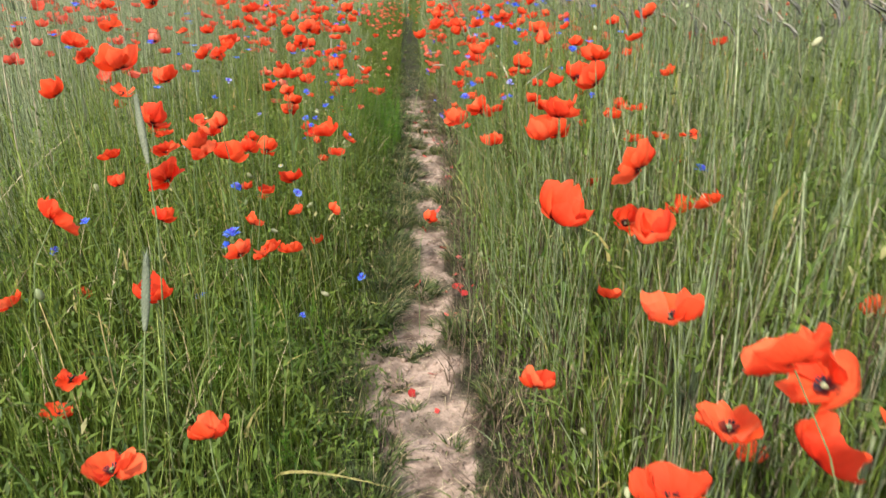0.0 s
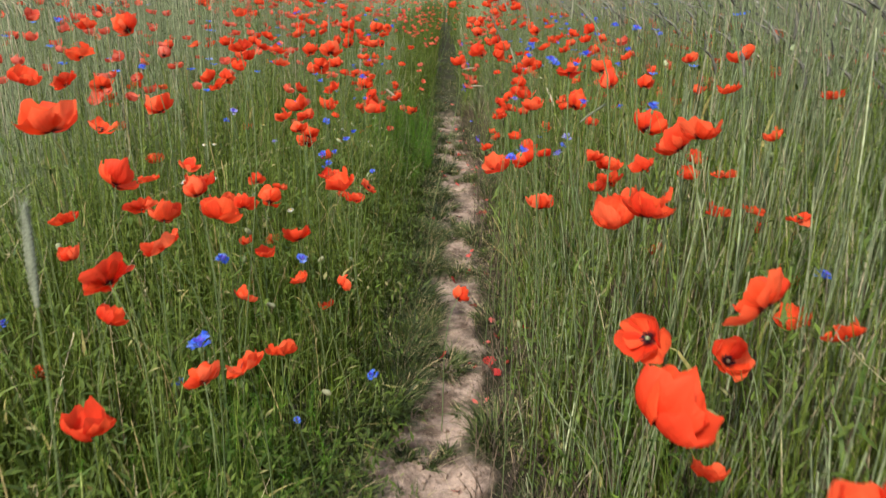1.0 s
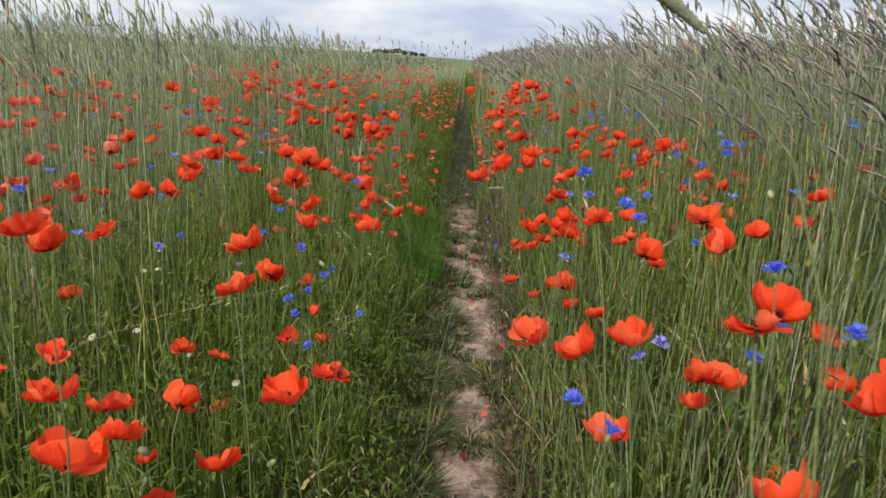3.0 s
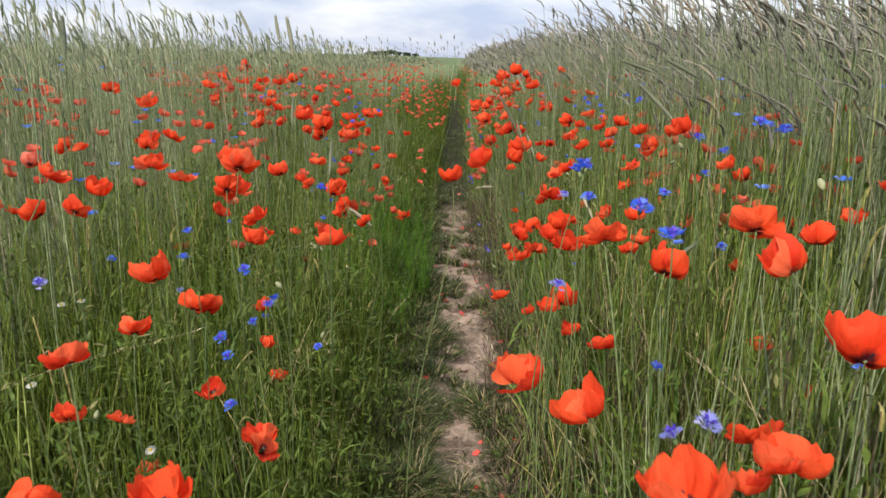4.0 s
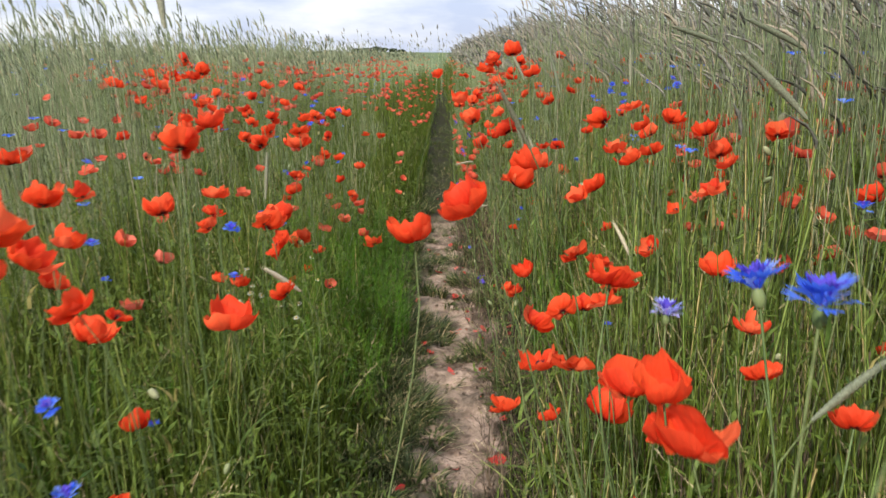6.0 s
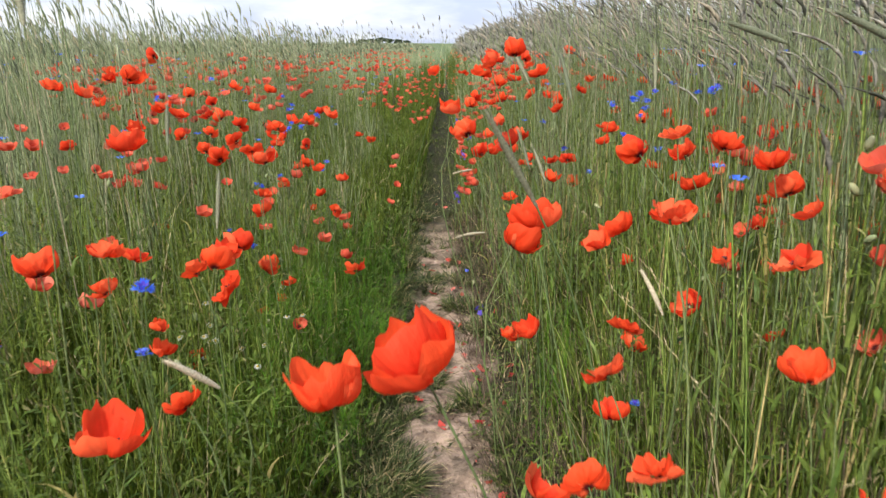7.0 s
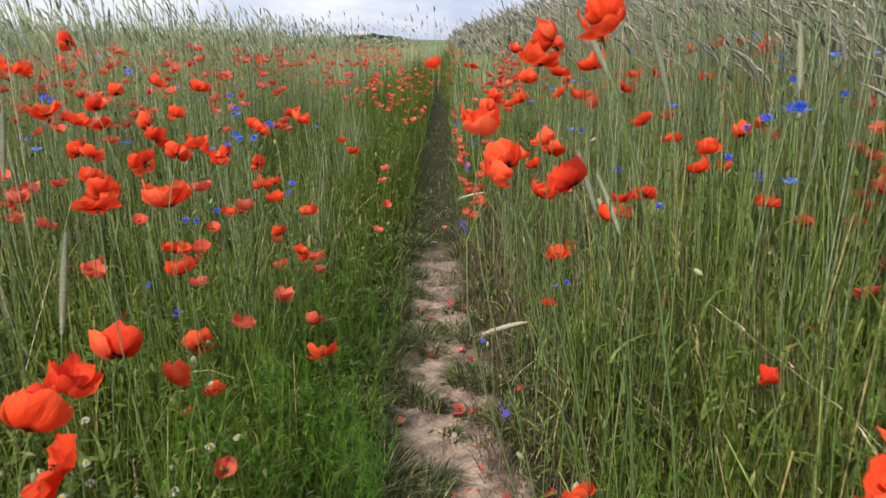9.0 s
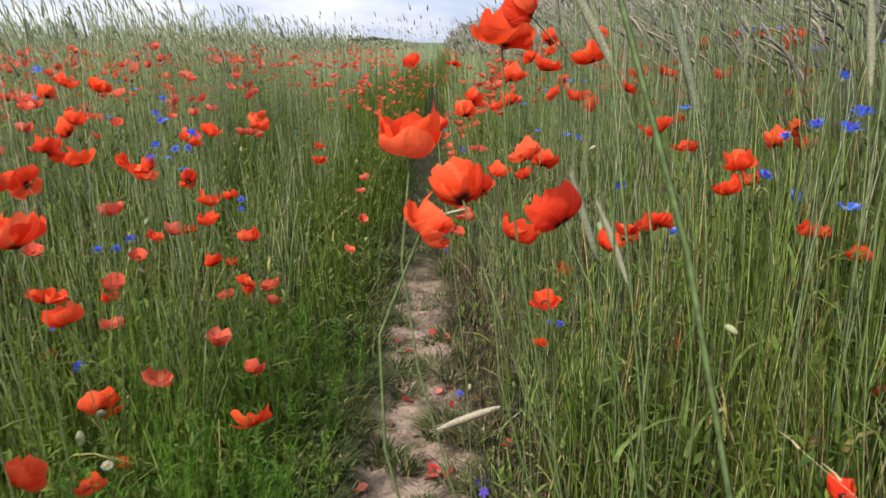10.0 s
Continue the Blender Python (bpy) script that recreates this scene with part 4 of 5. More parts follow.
# ---- cornflowers ----
def floret_mesh(seed, inner, material, reach):
    """One trumpet floret along +y, flared into pointed teeth."""
    s = Soup()
    r = np.random.default_rng(seed)
    lift = r.uniform(0.2, 0.8) if not inner else 1.0

    def at(rad, side, up):
        return (side, rad, up)
    v = [at(0.10, -0.03, 0.0), at(0.10, 0.03, 0.0), at(0.45 * reach, -0.08, 0.45 * lift), at(0.45 * reach, 0.08, 0.45 * lift)]
    tips = 5
    for i in range(tips):
        u = i / (tips - 1) * 2 - 1
        v.append(at((0.74 - 0.06 * abs(u)) * reach, u * 0.36, (0.62 + 0.10 * abs(u)) * lift))
    for i in range(tips - 1):
        u = (i + 0.5) / (tips - 1) * 2 - 1
        v.append(at((1.0 - 0.12 * abs(u)) * reach, u * 0.46, (0.70 + 0.18 * abs(u)) * lift + r.normal(0, 0.04)))
    uv = np.array([(0.5, 0.1)] * 2 + [(0.5, 0.5)] * 2 + [(i / 4, 0.7) for i in range(5)] + [(i / 4 + 0.1, 1.0) for i in range(4)])
    s.add(v, [(0, 1, 3, 2)], uv)
    s.add(v, [(2, 3, 6), (2, 5, 4), (2, 6, 5), (3, 7, 6), (3, 8, 7), (4, 5, 9), (5, 6, 10), (6, 7, 11), (7, 8, 12)], uv)
    return s.mesh("floret", material)


FLORETS = [floret_mesh(k, False, M_BLUE, 1.0) for k in range(6)]
FADED = [floret_mesh(k + 20, False, M_LILAC, 1.0) for k in range(6)]
INNER = floret_mesh(9, True, M_VIOLET, 0.42)
CALYX = lathe_mesh("calyx", [(0.03, -0.62), (0.16, -0.52), (0.21, -0.30), (0.17, -0.08), (0.12, 0.02), (0.0, 0.04)], M_STEM)


def cornflower(x, y, z, across, past=0.0):
    tilt, turn = abs(rng.normal(0.3, 0.25)), rng.uniform(0, 6.28)
    way = np.array([math.sin(tilt) * math.cos(turn), math.sin(tilt) * math.sin(turn), math.cos(tilt)])
    base_at = np.array([x + rng.normal(0.01, 0.03), y + rng.normal(0, 0.03), -0.01])
    thing = new("cornflower")
    thing.location = base_at
    head = np.array([x, y, z]) - base_at
    scale = across * 0.42
    local = Matrix.Translation(head) @ aim(way, rng.uniform(0, 6.28)) @ Matrix.Diagonal((scale, scale, scale, 1))
    part("stem", stem_to((0, 0, 0), head - way * scale * 0.6, way, 0.002), thing)
    faded = rng.random() < past
    count = int(rng.integers(12, 16))
    for q in range(count):
        turn_q = Matrix.Rotation(2 * math.pi * q / count + rng.normal(0, 0.15), 4, "Z") @ Matrix.Rotation(rng.normal(0.15, 0.25), 4, "X") @ Matrix.Scale(rng.uniform(0.8, 1.12), 4)
        part("floret", (FADED if faded else FLORETS)[q % 6], thing, local @ turn_q)
    for q in range(5):
        part("inner_floret", INNER, thing, local @ Matrix.Rotation(q * 1.257, 4, "Z"), "violet inner floret")
    part("calyx", CALYX, thing, local, "dark green scaly bud base")
    return tagged(thing, "faded lilac cornflower past its best" if faded else "bright blue cornflower with toothed ray florets", "cornflower", "cornflowers beside the path")


# ---- larkspur ----
def blossom_mesh():
    """A spurred violet blossom: five blunt sepals and the spur behind."""
    s = Soup()
    for q in range(5):
        a = q * 1.257
        c, d = math.cos(a), math.sin(a)
        pts = [(0.1, -0.1, 0.0), (0.1, 0.1, 0.0), (0.7, -0.35, 0.12), (0.7, 0.35, 0.12), (1.0, -0.15, 0.05), (1.0, 0.15, 0.05)]
        s.add([(x * c - y * d, x * d + y * c, z) for x, y, z in pts], [(0, 1, 3, 2), (2, 3, 5, 4)])
    s.add([(0.1, 0, 0), (-0.05, 0.09, 0), (-0.05, -0.09, 0), (0, 0, -1.3)], [(0, 1, 3), (1, 2, 3), (2, 0, 3)])
    return s.mesh("blossom", M_VIOLET)


BLOSSOM = blossom_mesh()


def larkspur(x, y, z, count):
    thing = new("larkspur")
    thing.location = (x, y, -0.01)
    part("stem", stem_to((0, 0, 0), (0.01, 0, z), (0.05, 0, 1), 0.0024), thing)
    for q in range(count):
        a, h = q * 2.4, z - 0.012 - 0.011 * q
        way = (math.cos(a), math.sin(a), 0.35)
        part("blossom", BLOSSOM, thing, Matrix.Translation((0.01 + 0.012 * way[0], 0.012 * way[1], h)) @ aim(way, a) @ Matrix.Diagonal((0.011, 0.011, 0.011, 1)))
    return tagged(thing, "violet larkspur spike at the path's edge", "larkspur", "larkspurs")


# ---- buds, seed heads, chamomile ----
BUD = lathe_mesh("bud", [(0.0, -0.5), (0.22, -0.42), (0.32, -0.15), (0.31, 0.15), (0.18, 0.42), (0.0, 0.5)], M_BUD)


def poppy_bud(x, y, z):
    size = rng.uniform(0.016, 0.024)
    nod = np.array([rng.normal(0, 0.6), rng.normal(0, 0.6), rng.choice([-0.7, 0.6, 0.9])])
    nod /= np.linalg.norm(nod)
    thing = new("poppy_bud")
    thing.location = (x + rng.normal(0, 0.03), y + rng.normal(0, 0.03), -0.01)
    head = np.array([x, y, z]) - np.array(thing.location)
    part("stem", stem_to((0, 0, 0), head, nod, 0.002), thing)
    part("bud", BUD, thing, Matrix.Translation(head + nod * size * 0.5) @ aim(nod, 0) @ Matrix.Diagonal((size, size, size * 1.2, 1)))
    return tagged(thing, "nodding hairy green poppy bud on a thin stem", "poppy bud", "poppy buds")


def daisy_rays():
    s = Soup()
    for q in range(13):
        a = 2 * math.pi * q / 13
        ca, sa = math.cos(a), math.sin(a)
        v = [(r * ca - d * sa, r * sa + d * ca, zz) for r, d, zz in ((0.3, -0.07, 0), (0.3, 0.07, 0), (0.75, -0.13, -0.03), (0.75, 0.13, -0.03), (1.0, -0.06, -0.14), (1.0, 0.06, -0.14))]
        s.add(v, [(0, 1, 3, 2), (2, 3, 5, 4)])
    return s.mesh("ray_petals", M_WHITE)


RAYS = daisy_rays()
DISC = lathe_mesh("disc", [(0.34, -0.05), (0.36, 0.05), (0.28, 0.22), (0.12, 0.32), (0.0, 0.34)], M_YELLOW)


def chamomile(x, y, z):
    thing = new("chamomile")
    thing.location = (x + rng.normal(0, 0.02), y + rng.normal(0, 0.02), -0.01)
    head = np.array([x, y, z]) - np.array(thing.location)
    way = np.array([rng.normal(0, 0.25), rng.normal(-0.2, 0.25), 1.0])
    way /= np.linalg.norm(way)
    local = Matrix.Translation(head) @ aim(way, 0) @ Matrix.Diagonal((0.011, 0.011, 0.011, 1))
    part("stem", stem_to((0, 0, 0), head, way, 0.0016), thing)
    part("ray_petals", RAYS, thing, local, "white ray petals")
    part("disc", DISC, thing, local, "yellow domed disc")
    return tagged(thing, "small white chamomile with a yellow disc among weeds", "chamomile", "chamomile in the weeds")


# ---- single rye plants close to the path ----
def rye_plant(low, high, thick=0.006, pale=False):
    """A stalk rooted in the growth beside the path; the ear runs from low to its tip at high, bleached where pale."""
    low, high = np.array(low, float), np.array(high, float)
    foot = np.array([low[0] + math.copysign(0.05, low[0]) + (0.10 if 0 < low[0] < 0.2 else 0.0), low[1] + 0.02, 0.0])
    thing = new("rye_plant")
    thing.location = foot
    way = high - low
    long = np.linalg.norm(way)
    way /= long
    part("stem", stem_to((0, 0, 0), low - foot, way, 0.0034), thing)
    s = Soup()
    curl = np.array([[rng.normal(0, 0.004), 0.0, -0.006]])
    ears(s, (low - foot)[None, :], way[None, :], np.array([long]), np.array([thick]), curl, 40, 10, 90, 0.2)
    part("ear", s.mesh("ear", M_STRAW_ONE if pale else M_EAR_ONE, True), thing, label="bleached bearded ear" if pale else "pale grey-green bearded ear")
    lf = Soup()
    at = ((low - foot) * np.array([0.25, 0.25, 0.5]))[None, :]
    blades(lf, at, np.array([0.10]), np.array([[rng.normal(0.04, 0.08), rng.normal(0.03, 0.05)]]), np.array([0.007]), 5, droop=0.8)
    part("leaf", lf.mesh("leaf", M_LEAF), thing, label="narrow yellowing blade")
    return tagged(thing, "dried bleached rye plant with its ear hanging over" if pale else "tall rye plant with a bent bearded ear", "rye", "single rye plants")


# ---- fallen petals ----
def fallen_petal():
    s = Soup()
    v, f, uv = petal_grid(0.93, radians(58), 77, 4, 3)
    v[:, 2] = v[:, 2] * 0.5 - 0.05
    s.add(v, f, uv)
    return s.mesh("fallen_petal", M_FALLEN, True)


# ---- single rye plants beside the path ----
for low, high, thick, pale in (
        ((0.156, 2.935, 0.950), (0.090, 2.902, 1.070), 0.0042, False),
        ((-0.280, 3.068, 0.650), (-0.342, 3.038, 0.715), 0.0060, True), ((0.171, 5.498, 0.544), (0.080, 5.433, 0.543), 0.0055, True),
        ((0.164, 4.162, 0.586), (0.081, 4.095, 0.598), 0.0055, True), ((0.078, 1.176, 1.238), (-0.002, 1.193, 1.300), 0.0055, False),
        ((0.229, 0.745, 1.174), (0.178, 0.777, 1.293), 0.0060, False), ((0.172, 1.345, 1.283), (0.118, 1.357, 1.331), 0.0050, False),
        ((-0.649, 3.478, 1.206), (-0.668, 3.503, 1.297), 0.0065, False), ((-0.528, 3.155, 1.157), (-0.545, 3.187, 1.276), 0.0070, False),
        ((-0.802, 3.687, 1.215), (-0.857, 3.716, 1.320), 0.0060, False), ((-1.053, 2.835, 1.146), (-1.064, 2.863, 1.249), 0.0075, False)):
    rye_plant(low, high, thick, pale)
for low, high, thick, pale in (
        ((0.429, 2.473, 0.699), (0.529, 2.496, 0.779), 0.0055, False), ((0.532, 2.770, 1.014), (0.443, 2.800, 1.114), 0.0055, False),
        ((0.647, 3.427, 1.130), (0.542, 3.437, 1.171), 0.0060, False), ((0.738, 3.215, 1.115), (0.629, 3.233, 1.180), 0.0060, False),
        ((0.305, 4.253, 0.763), (0.266, 4.292, 0.890), 0.0055, False), ((0.423, 4.257, 0.974), (0.397, 4.298, 1.110), 0.0060, False),
        ((0.359, 4.286, 0.719), (0.321, 4.328, 0.838), 0.0050, False), ((-0.516, 0.553, 0.832), (-0.540, 0.598, 0.942), 0.0065, False),
        ((-0.446, 0.273, 0.678), (-0.442, 0.313, 0.779), 0.0065, False), ((0.498, 3.490, 0.591), (0.459, 3.520, 0.686), 0.0050, True),
        ((-0.787, 4.218, 0.847), (-0.793, 4.257, 0.974), 0.0060, False), ((-0.569, 3.947, 0.658), (-0.564, 3.994, 0.813), 0.0060, False),
        ((0.282, 4.129, 1.024), (0.226, 4.164, 1.138), 0.0055, False), ((0.690, 4.322, 0.995), (0.695, 4.362, 1.129), 0.0060, False)):
    rye_plant(low, high, thick, pale)

for k in range(46):
    side = -1 if rng.random() < 0.55 else 1
    bx = side * (rng.uniform(0.3, 1.1) if side < 0 else rng.uniform(0.15, 0.8))
    poppy_bud(bx, rng.uniform(0.4, 5.5), crop_top(np.array([bx]))[0] * rng.uniform(0.75, 1.15))
for k in range(3):
    chamomile(rng.normal(-0.98, 0.05), rng.normal(2.75, 0.10), rng.uniform(0.46, 0.56))
for k in range(14):
    chamomile(rng.normal(-0.62, 0.12), rng.normal(4.15, 0.2), rng.uniform(0.20, 0.32))
for k in range(3):
    chamomile(rng.uniform(-1.0, -0.5), rng.uniform(1.5, 2.6), rng.uniform(0.35, 0.5))

for lx, ly, lz, count in ((0.09, 5.78, 0.40, 6), (0.14, 6.6, 0.50, 6), (0.20, 7.1, 0.55, 5), (0.12, 8.2, 0.55, 5), (0.16, 4.55, 0.22, 4)):
    larkspur(lx, ly, lz, count)

FALLEN = fallen_petal()


def drop_petal(x, y, size):
    ob = new("fallen_petal", FALLEN)
    ob.matrix_basis = Matrix.Translation((x, y, ground_height(x, y) + 0.006)) @ Euler((rng.normal(0, 0.3), rng.normal(0, 0.3), rng.uniform(0, 6.28))).to_matrix().to_4x4() @ Matrix.Diagonal((size, size, size, 1))
    tagged(ob, "fallen wilted red poppy petal on the soil", "petal", "fallen petals on the path")


for fx, fy in ((-0.14, 5.26), (0.00, 5.28), (0.02, 5.16), (0.05, 4.90), (-0.13, 4.81), (-0.08, 5.76), (0.25, 5.00), (0.05, 4.90), (-0.12, 4.83), (-0.15, 5.24),
               (-0.03, 4.22), (-0.09, 4.25), (0.08, 4.52), (0.04, 4.48), (-0.07, 4.50), (0.19, 4.42), (0.26, 4.45), (0.22, 4.21), (0.23, 4.17), (0.02, 3.47),
               (0.02, 4.06), (0.09, 4.90), (0.14, 4.09), (-0.12, 4.05), (-0.10, 3.34), (0.17, 3.45), (0.19, 2.91), (0.00, 2.56), (-0.26, 2.43), (0.20, 2.19),
               (0.11, 1.90), (0.11, 1.81), (0.25, 2.11), (0.32, 2.11), (-0.07, 1.93)):
    drop_petal(fx, fy, rng.uniform(0.026, 0.042))
for k in range(60):
    fy = rng.uniform(0.6, 7.5)
    drop_petal(rng.normal(0.12 + np.interp(fy, TRAIL_Y, TRAIL_MID), 0.07), fy, rng.uniform(0.014, 0.030))

# ---- the many poppies and cornflowers further off ----
FAR_RED, FAR_STEM, FAR_BLUE = Soup(), Soup(), Soup()


def merged_poppies(x, y, z, across, fine):
    """Flowers joined into the far masses: crinkled cups, coarser with distance."""
    for px, py, pz, size in zip(x, y, z, across):
        o = rng.uniform(0.1, 0.8)
        spin, tilt, turn = rng.uniform(0, 6.28), abs(rng.normal(0.3, 0.3)), rng.uniform(0, 6.28)
        way = (math.sin(tilt) * math.cos(turn), math.sin(tilt) * math.sin(turn), math.cos(tilt))
        m = np.array(aim(way, spin).to_3x3())
        for q in range(4):
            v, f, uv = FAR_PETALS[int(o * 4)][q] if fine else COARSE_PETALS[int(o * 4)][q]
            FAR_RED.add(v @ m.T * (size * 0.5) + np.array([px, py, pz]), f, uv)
    n = len(x)
    tubes(FAR_STEM, np.stack([x + rng.normal(0, 0.03, n), y, np.zeros(n)], axis=1), z, lean_to(n, (0, 0), 0.02), np.where(fine, 0.0028, 0.005) * np.ones(n), 2, 3)


def turned(g, q):
    v, f, uv = g
    c, s = math.cos(q * math.pi / 2), math.sin(q * math.pi / 2)
    return v @ np.array([[c, s, 0], [-s, c, 0], [0, 0, 1]]), f, uv


FAR_PETALS = [[turned(petal_grid(0.1 + 0.22 * k, radians(72), 900 + 4 * k + q, 4, 3), q) for q in range(4)] for k in range(4)]
COARSE_PETALS = [[turned(petal_grid(0.1 + 0.22 * k, radians(66), 950 + 4 * k + q, 2, 2), q) for q in range(4)] for k in range(4)]


def red_patch(n, x0, x1, y0, y1, fine, over=(0.95, 1.25), size=(0.05, 0.075)):
    x, y = rng.uniform(x0, x1, n), rng.uniform(y0, y1, n)
    keep = np.array([noise.noise((a * 0.9, b * 0.45, 8.0)) > -0.18 for a, b in zip(x, y)], dtype=bool)
    x, y = x[keep], y[keep]
    merged_poppies(x, y, np.maximum(0.3, np.minimum(crop_top(x, y) * rng.uniform(*over, len(x)), rng.uniform(0.72, 1.06, len(x)))), rng.uniform(*size, len(x)), fine)


red_patch(120, -4.0, -0.4, -6.0, 0.0, False)
red_patch(60, 0.3, 2.0, -6.0, 0.0, False)
red_patch(40, -1.25, -0.35, 4.8, 7.0, True, over=(0.85, 1.3), size=(0.045, 0.065))
red_patch(70, 0.15, 1.2, 4.8, 7.0, True, over=(0.7, 1.1), size=(0.045, 0.065))
red_patch(150, -5.5, -2.0, 4.0, 10.0, True, over=(0.85, 1.0), size=(0.038, 0.060))
red_patch(14, -1.25, -0.35, 3.4, 5.6, True, over=(0.75, 1.1), size=(0.045, 0.065))
red_patch(64, 0.18, 0.95, 3.2, 5.8, True, over=(0.6, 1.05), size=(0.042, 0.062))
red_patch(190, -2.4, -1.15, 1.6, 6.5, True, over=(0.95, 1.15), size=(0.038, 0.062))
red_patch(130, -3.6, -2.0, 2.0, 7.0, True, over=(0.9, 1.05), size=(0.038, 0.060))
red_patch(230, 0.75, 2.2, 2.5, 6.5, True, over=(0.62, 0.97), size=(0.042, 0.060))
red_patch(340, -2.6, -0.26, 5.6, 9.5, True, over=(0.9, 1.2), size=(0.042, 0.066))
red_patch(280, 0.12, 1.3, 5.0, 9.5, True, over=(0.8, 1.2), size=(0.038, 0.062))
red_patch(75, 0.20, 0.75, 4.4, 7.5, True, over=(1.2, 2.0), size=(0.042, 0.062))
red_patch(75, 0.75, 1.7, 4.0, 7.0, True, over=(0.75, 1.05), size=(0.042, 0.062))
red_patch(40, -1.3, -0.5, 4.6, 7.0, True, over=(1.0, 1.6), size=(0.042, 0.062))
red_patch(260, 1.2, 3.4, 4.5, 10.0, True, over=(0.65, 0.88), size=(0.045, 0.062))
red_patch(760, -5.0, -0.15, 9.0, 16.0, False, over=(0.8, 1.08))
red_patch(340, 0.12, 2.4, 9.0, 16.0, False, over=(0.72, 1.04))
red_patch(620, -9.0, 0.5, 16.0, 28.0, False, over=(0.75, 1.0))
red_patch(300, 0.2, 3.4, 16.0, 28.0, False, over=(0.7, 1.0))
red_patch(500, -14.0, 2.0, 28.0, 45.0, False, over=(0.7, 0.95), size=(0.07, 0.1))
stuff("distant_poppies", FAR_RED, M_PETAL_MASS, "countless poppies spreading over the rye field, their scarlet paled as haze", "poppies", True)
stuff("distant_poppy_stems", FAR_STEM, M_STEM_MASS, "thin green stems of the massed poppies", "stems")
n = 420
bx = np.where(rng.random(n) < 0.6, rng.uniform(-3.5, -0.9, n), rng.uniform(0.5, 3.0, n))
by = rng.uniform(2.5, 16.0, n)
bz = np.clip(crop_top(bx) * rng.uniform(0.85, 1.08, n), 0.3, 1.1)
for px, py, pz in zip(bx, by, bz):
    for q in range(7):
        a = q * 0.9 + rng.uniform(0, 0.5)
        c, s = math.cos(a), math.sin(a)
        r = 0.018
        FAR_BLUE.add([(px, py, pz), (px + r * c - 0.006 * s, py + r * s + 0.006 * c, pz + 0.010), (px + r * 1.1 * c, py + r * 1.1 * s, pz + 0.004), (px + r * c + 0.006 * s, py + r * s - 0.006 * c, pz + 0.010)], [(0, 1, 2, 3)])
stuff("distant_cornflowers", FAR_BLUE, M_BLUE_MASS, "small blue cornflowers scattered through the rye", "cornflowers")


# ---- trees on the horizon ----
def far_tree(x, y, tall, wide):
    thing = new("tree")
    z = ground_height(x, y)
    thing.location = (x, y, z)
    s = Soup()
    s.add(*lathe([(tall * 0.04, -0.3), (tall * 0.03, tall * 0.35), (tall * 0.012, tall * 0.8)], 6))
    for q in range(4):
        a = q * 1.7
        tip = np.array([math.cos(a) * wide * 0.3, math.sin(a) * wide * 0.3, tall * 0.7])
        s.add([(0.05, 0, tall * 0.3), (-0.05, 0, tall * 0.3), tuple(tip)], [(0, 1, 2)])
    part("trunk", s.mesh("trunk", M_BARK), thing)
    c = Soup()
    n = 420
    d = rng.normal(0, 1, (n, 3))
    d /= np.linalg.norm(d, axis=1)[:, None]
    lump = 0.8 + 0.35 * np.sin(3 * d[:, 0] + x) * np.cos(2.5 * d[:, 2] + y)
    p = d * (rng.uniform(0.5, 1, n) ** 0.5 * lump)[:, None] * np.array([wide * 0.5, wide * 0.5, tall * 0.42]) + np.array([0, 0, tall * 0.58])
    e = rng.normal(0, 0.07 * wide, (n, 3, 3)) + p[:, None, :]
    c.add(e.reshape(-1, 3), np.arange(3 * n).reshape(-1, 3))
    part("crown", c.mesh("crown", M_TREE), thing)
    return tagged(thing, "small dark broadleaf tree on the far skyline", "tree", "far trees")


for tx, ty, tall, wide in ((-35, 330, 1.6, 5), (-31, 332, 2.2, 6), (-27, 331, 1.8, 5), (-23, 333, 1.4, 5), (-40, 334, 1.4, 5), (-19, 335, 1.0, 4)):
    far_tree(tx, ty, tall, wide)

# ---- the poppies and cornflowers along the path ----
plant_poppies([
    (0.21, -0.24, 0.90, 0.062), (0.14, -0.22, 0.75, 0.062), (0.29, -0.17, 0.75, 0.062), (0.34, -0.10, 0.78, 0.062), (0.21, -0.08, 0.85, 0.067), (0.14, -0.06, 0.69, 0.067),
    (0.29, -0.03, 0.71, 0.067), (0.32, 0.02, 0.76, 0.067), (0.25, 0.06, 0.68, 0.067), (-0.49, 0.21, 0.52, 0.067), (0.25, 0.25, 0.72, 0.067), (0.65, 0.26, 0.67, 0.062),
    (0.24, 0.31, 0.81, 0.054), (-0.40, 0.33, 0.48, 0.059), (0.12, 0.44, 0.49, 0.059), (-0.63, 0.45, 0.79, 0.067), (0.54, 0.46, 0.31, 0.057), (0.14, 0.49, 0.78, 0.086),
    (-0.82, 0.49, 0.60, 0.062), (-0.77, 0.59, 0.34, 0.059), (-0.74, 0.61, 0.41, 0.059), (0.88, 0.69, 0.49, 0.059), (0.32, 0.72, 0.52, 0.050), (0.36, 0.75, 0.80, 0.092),
])
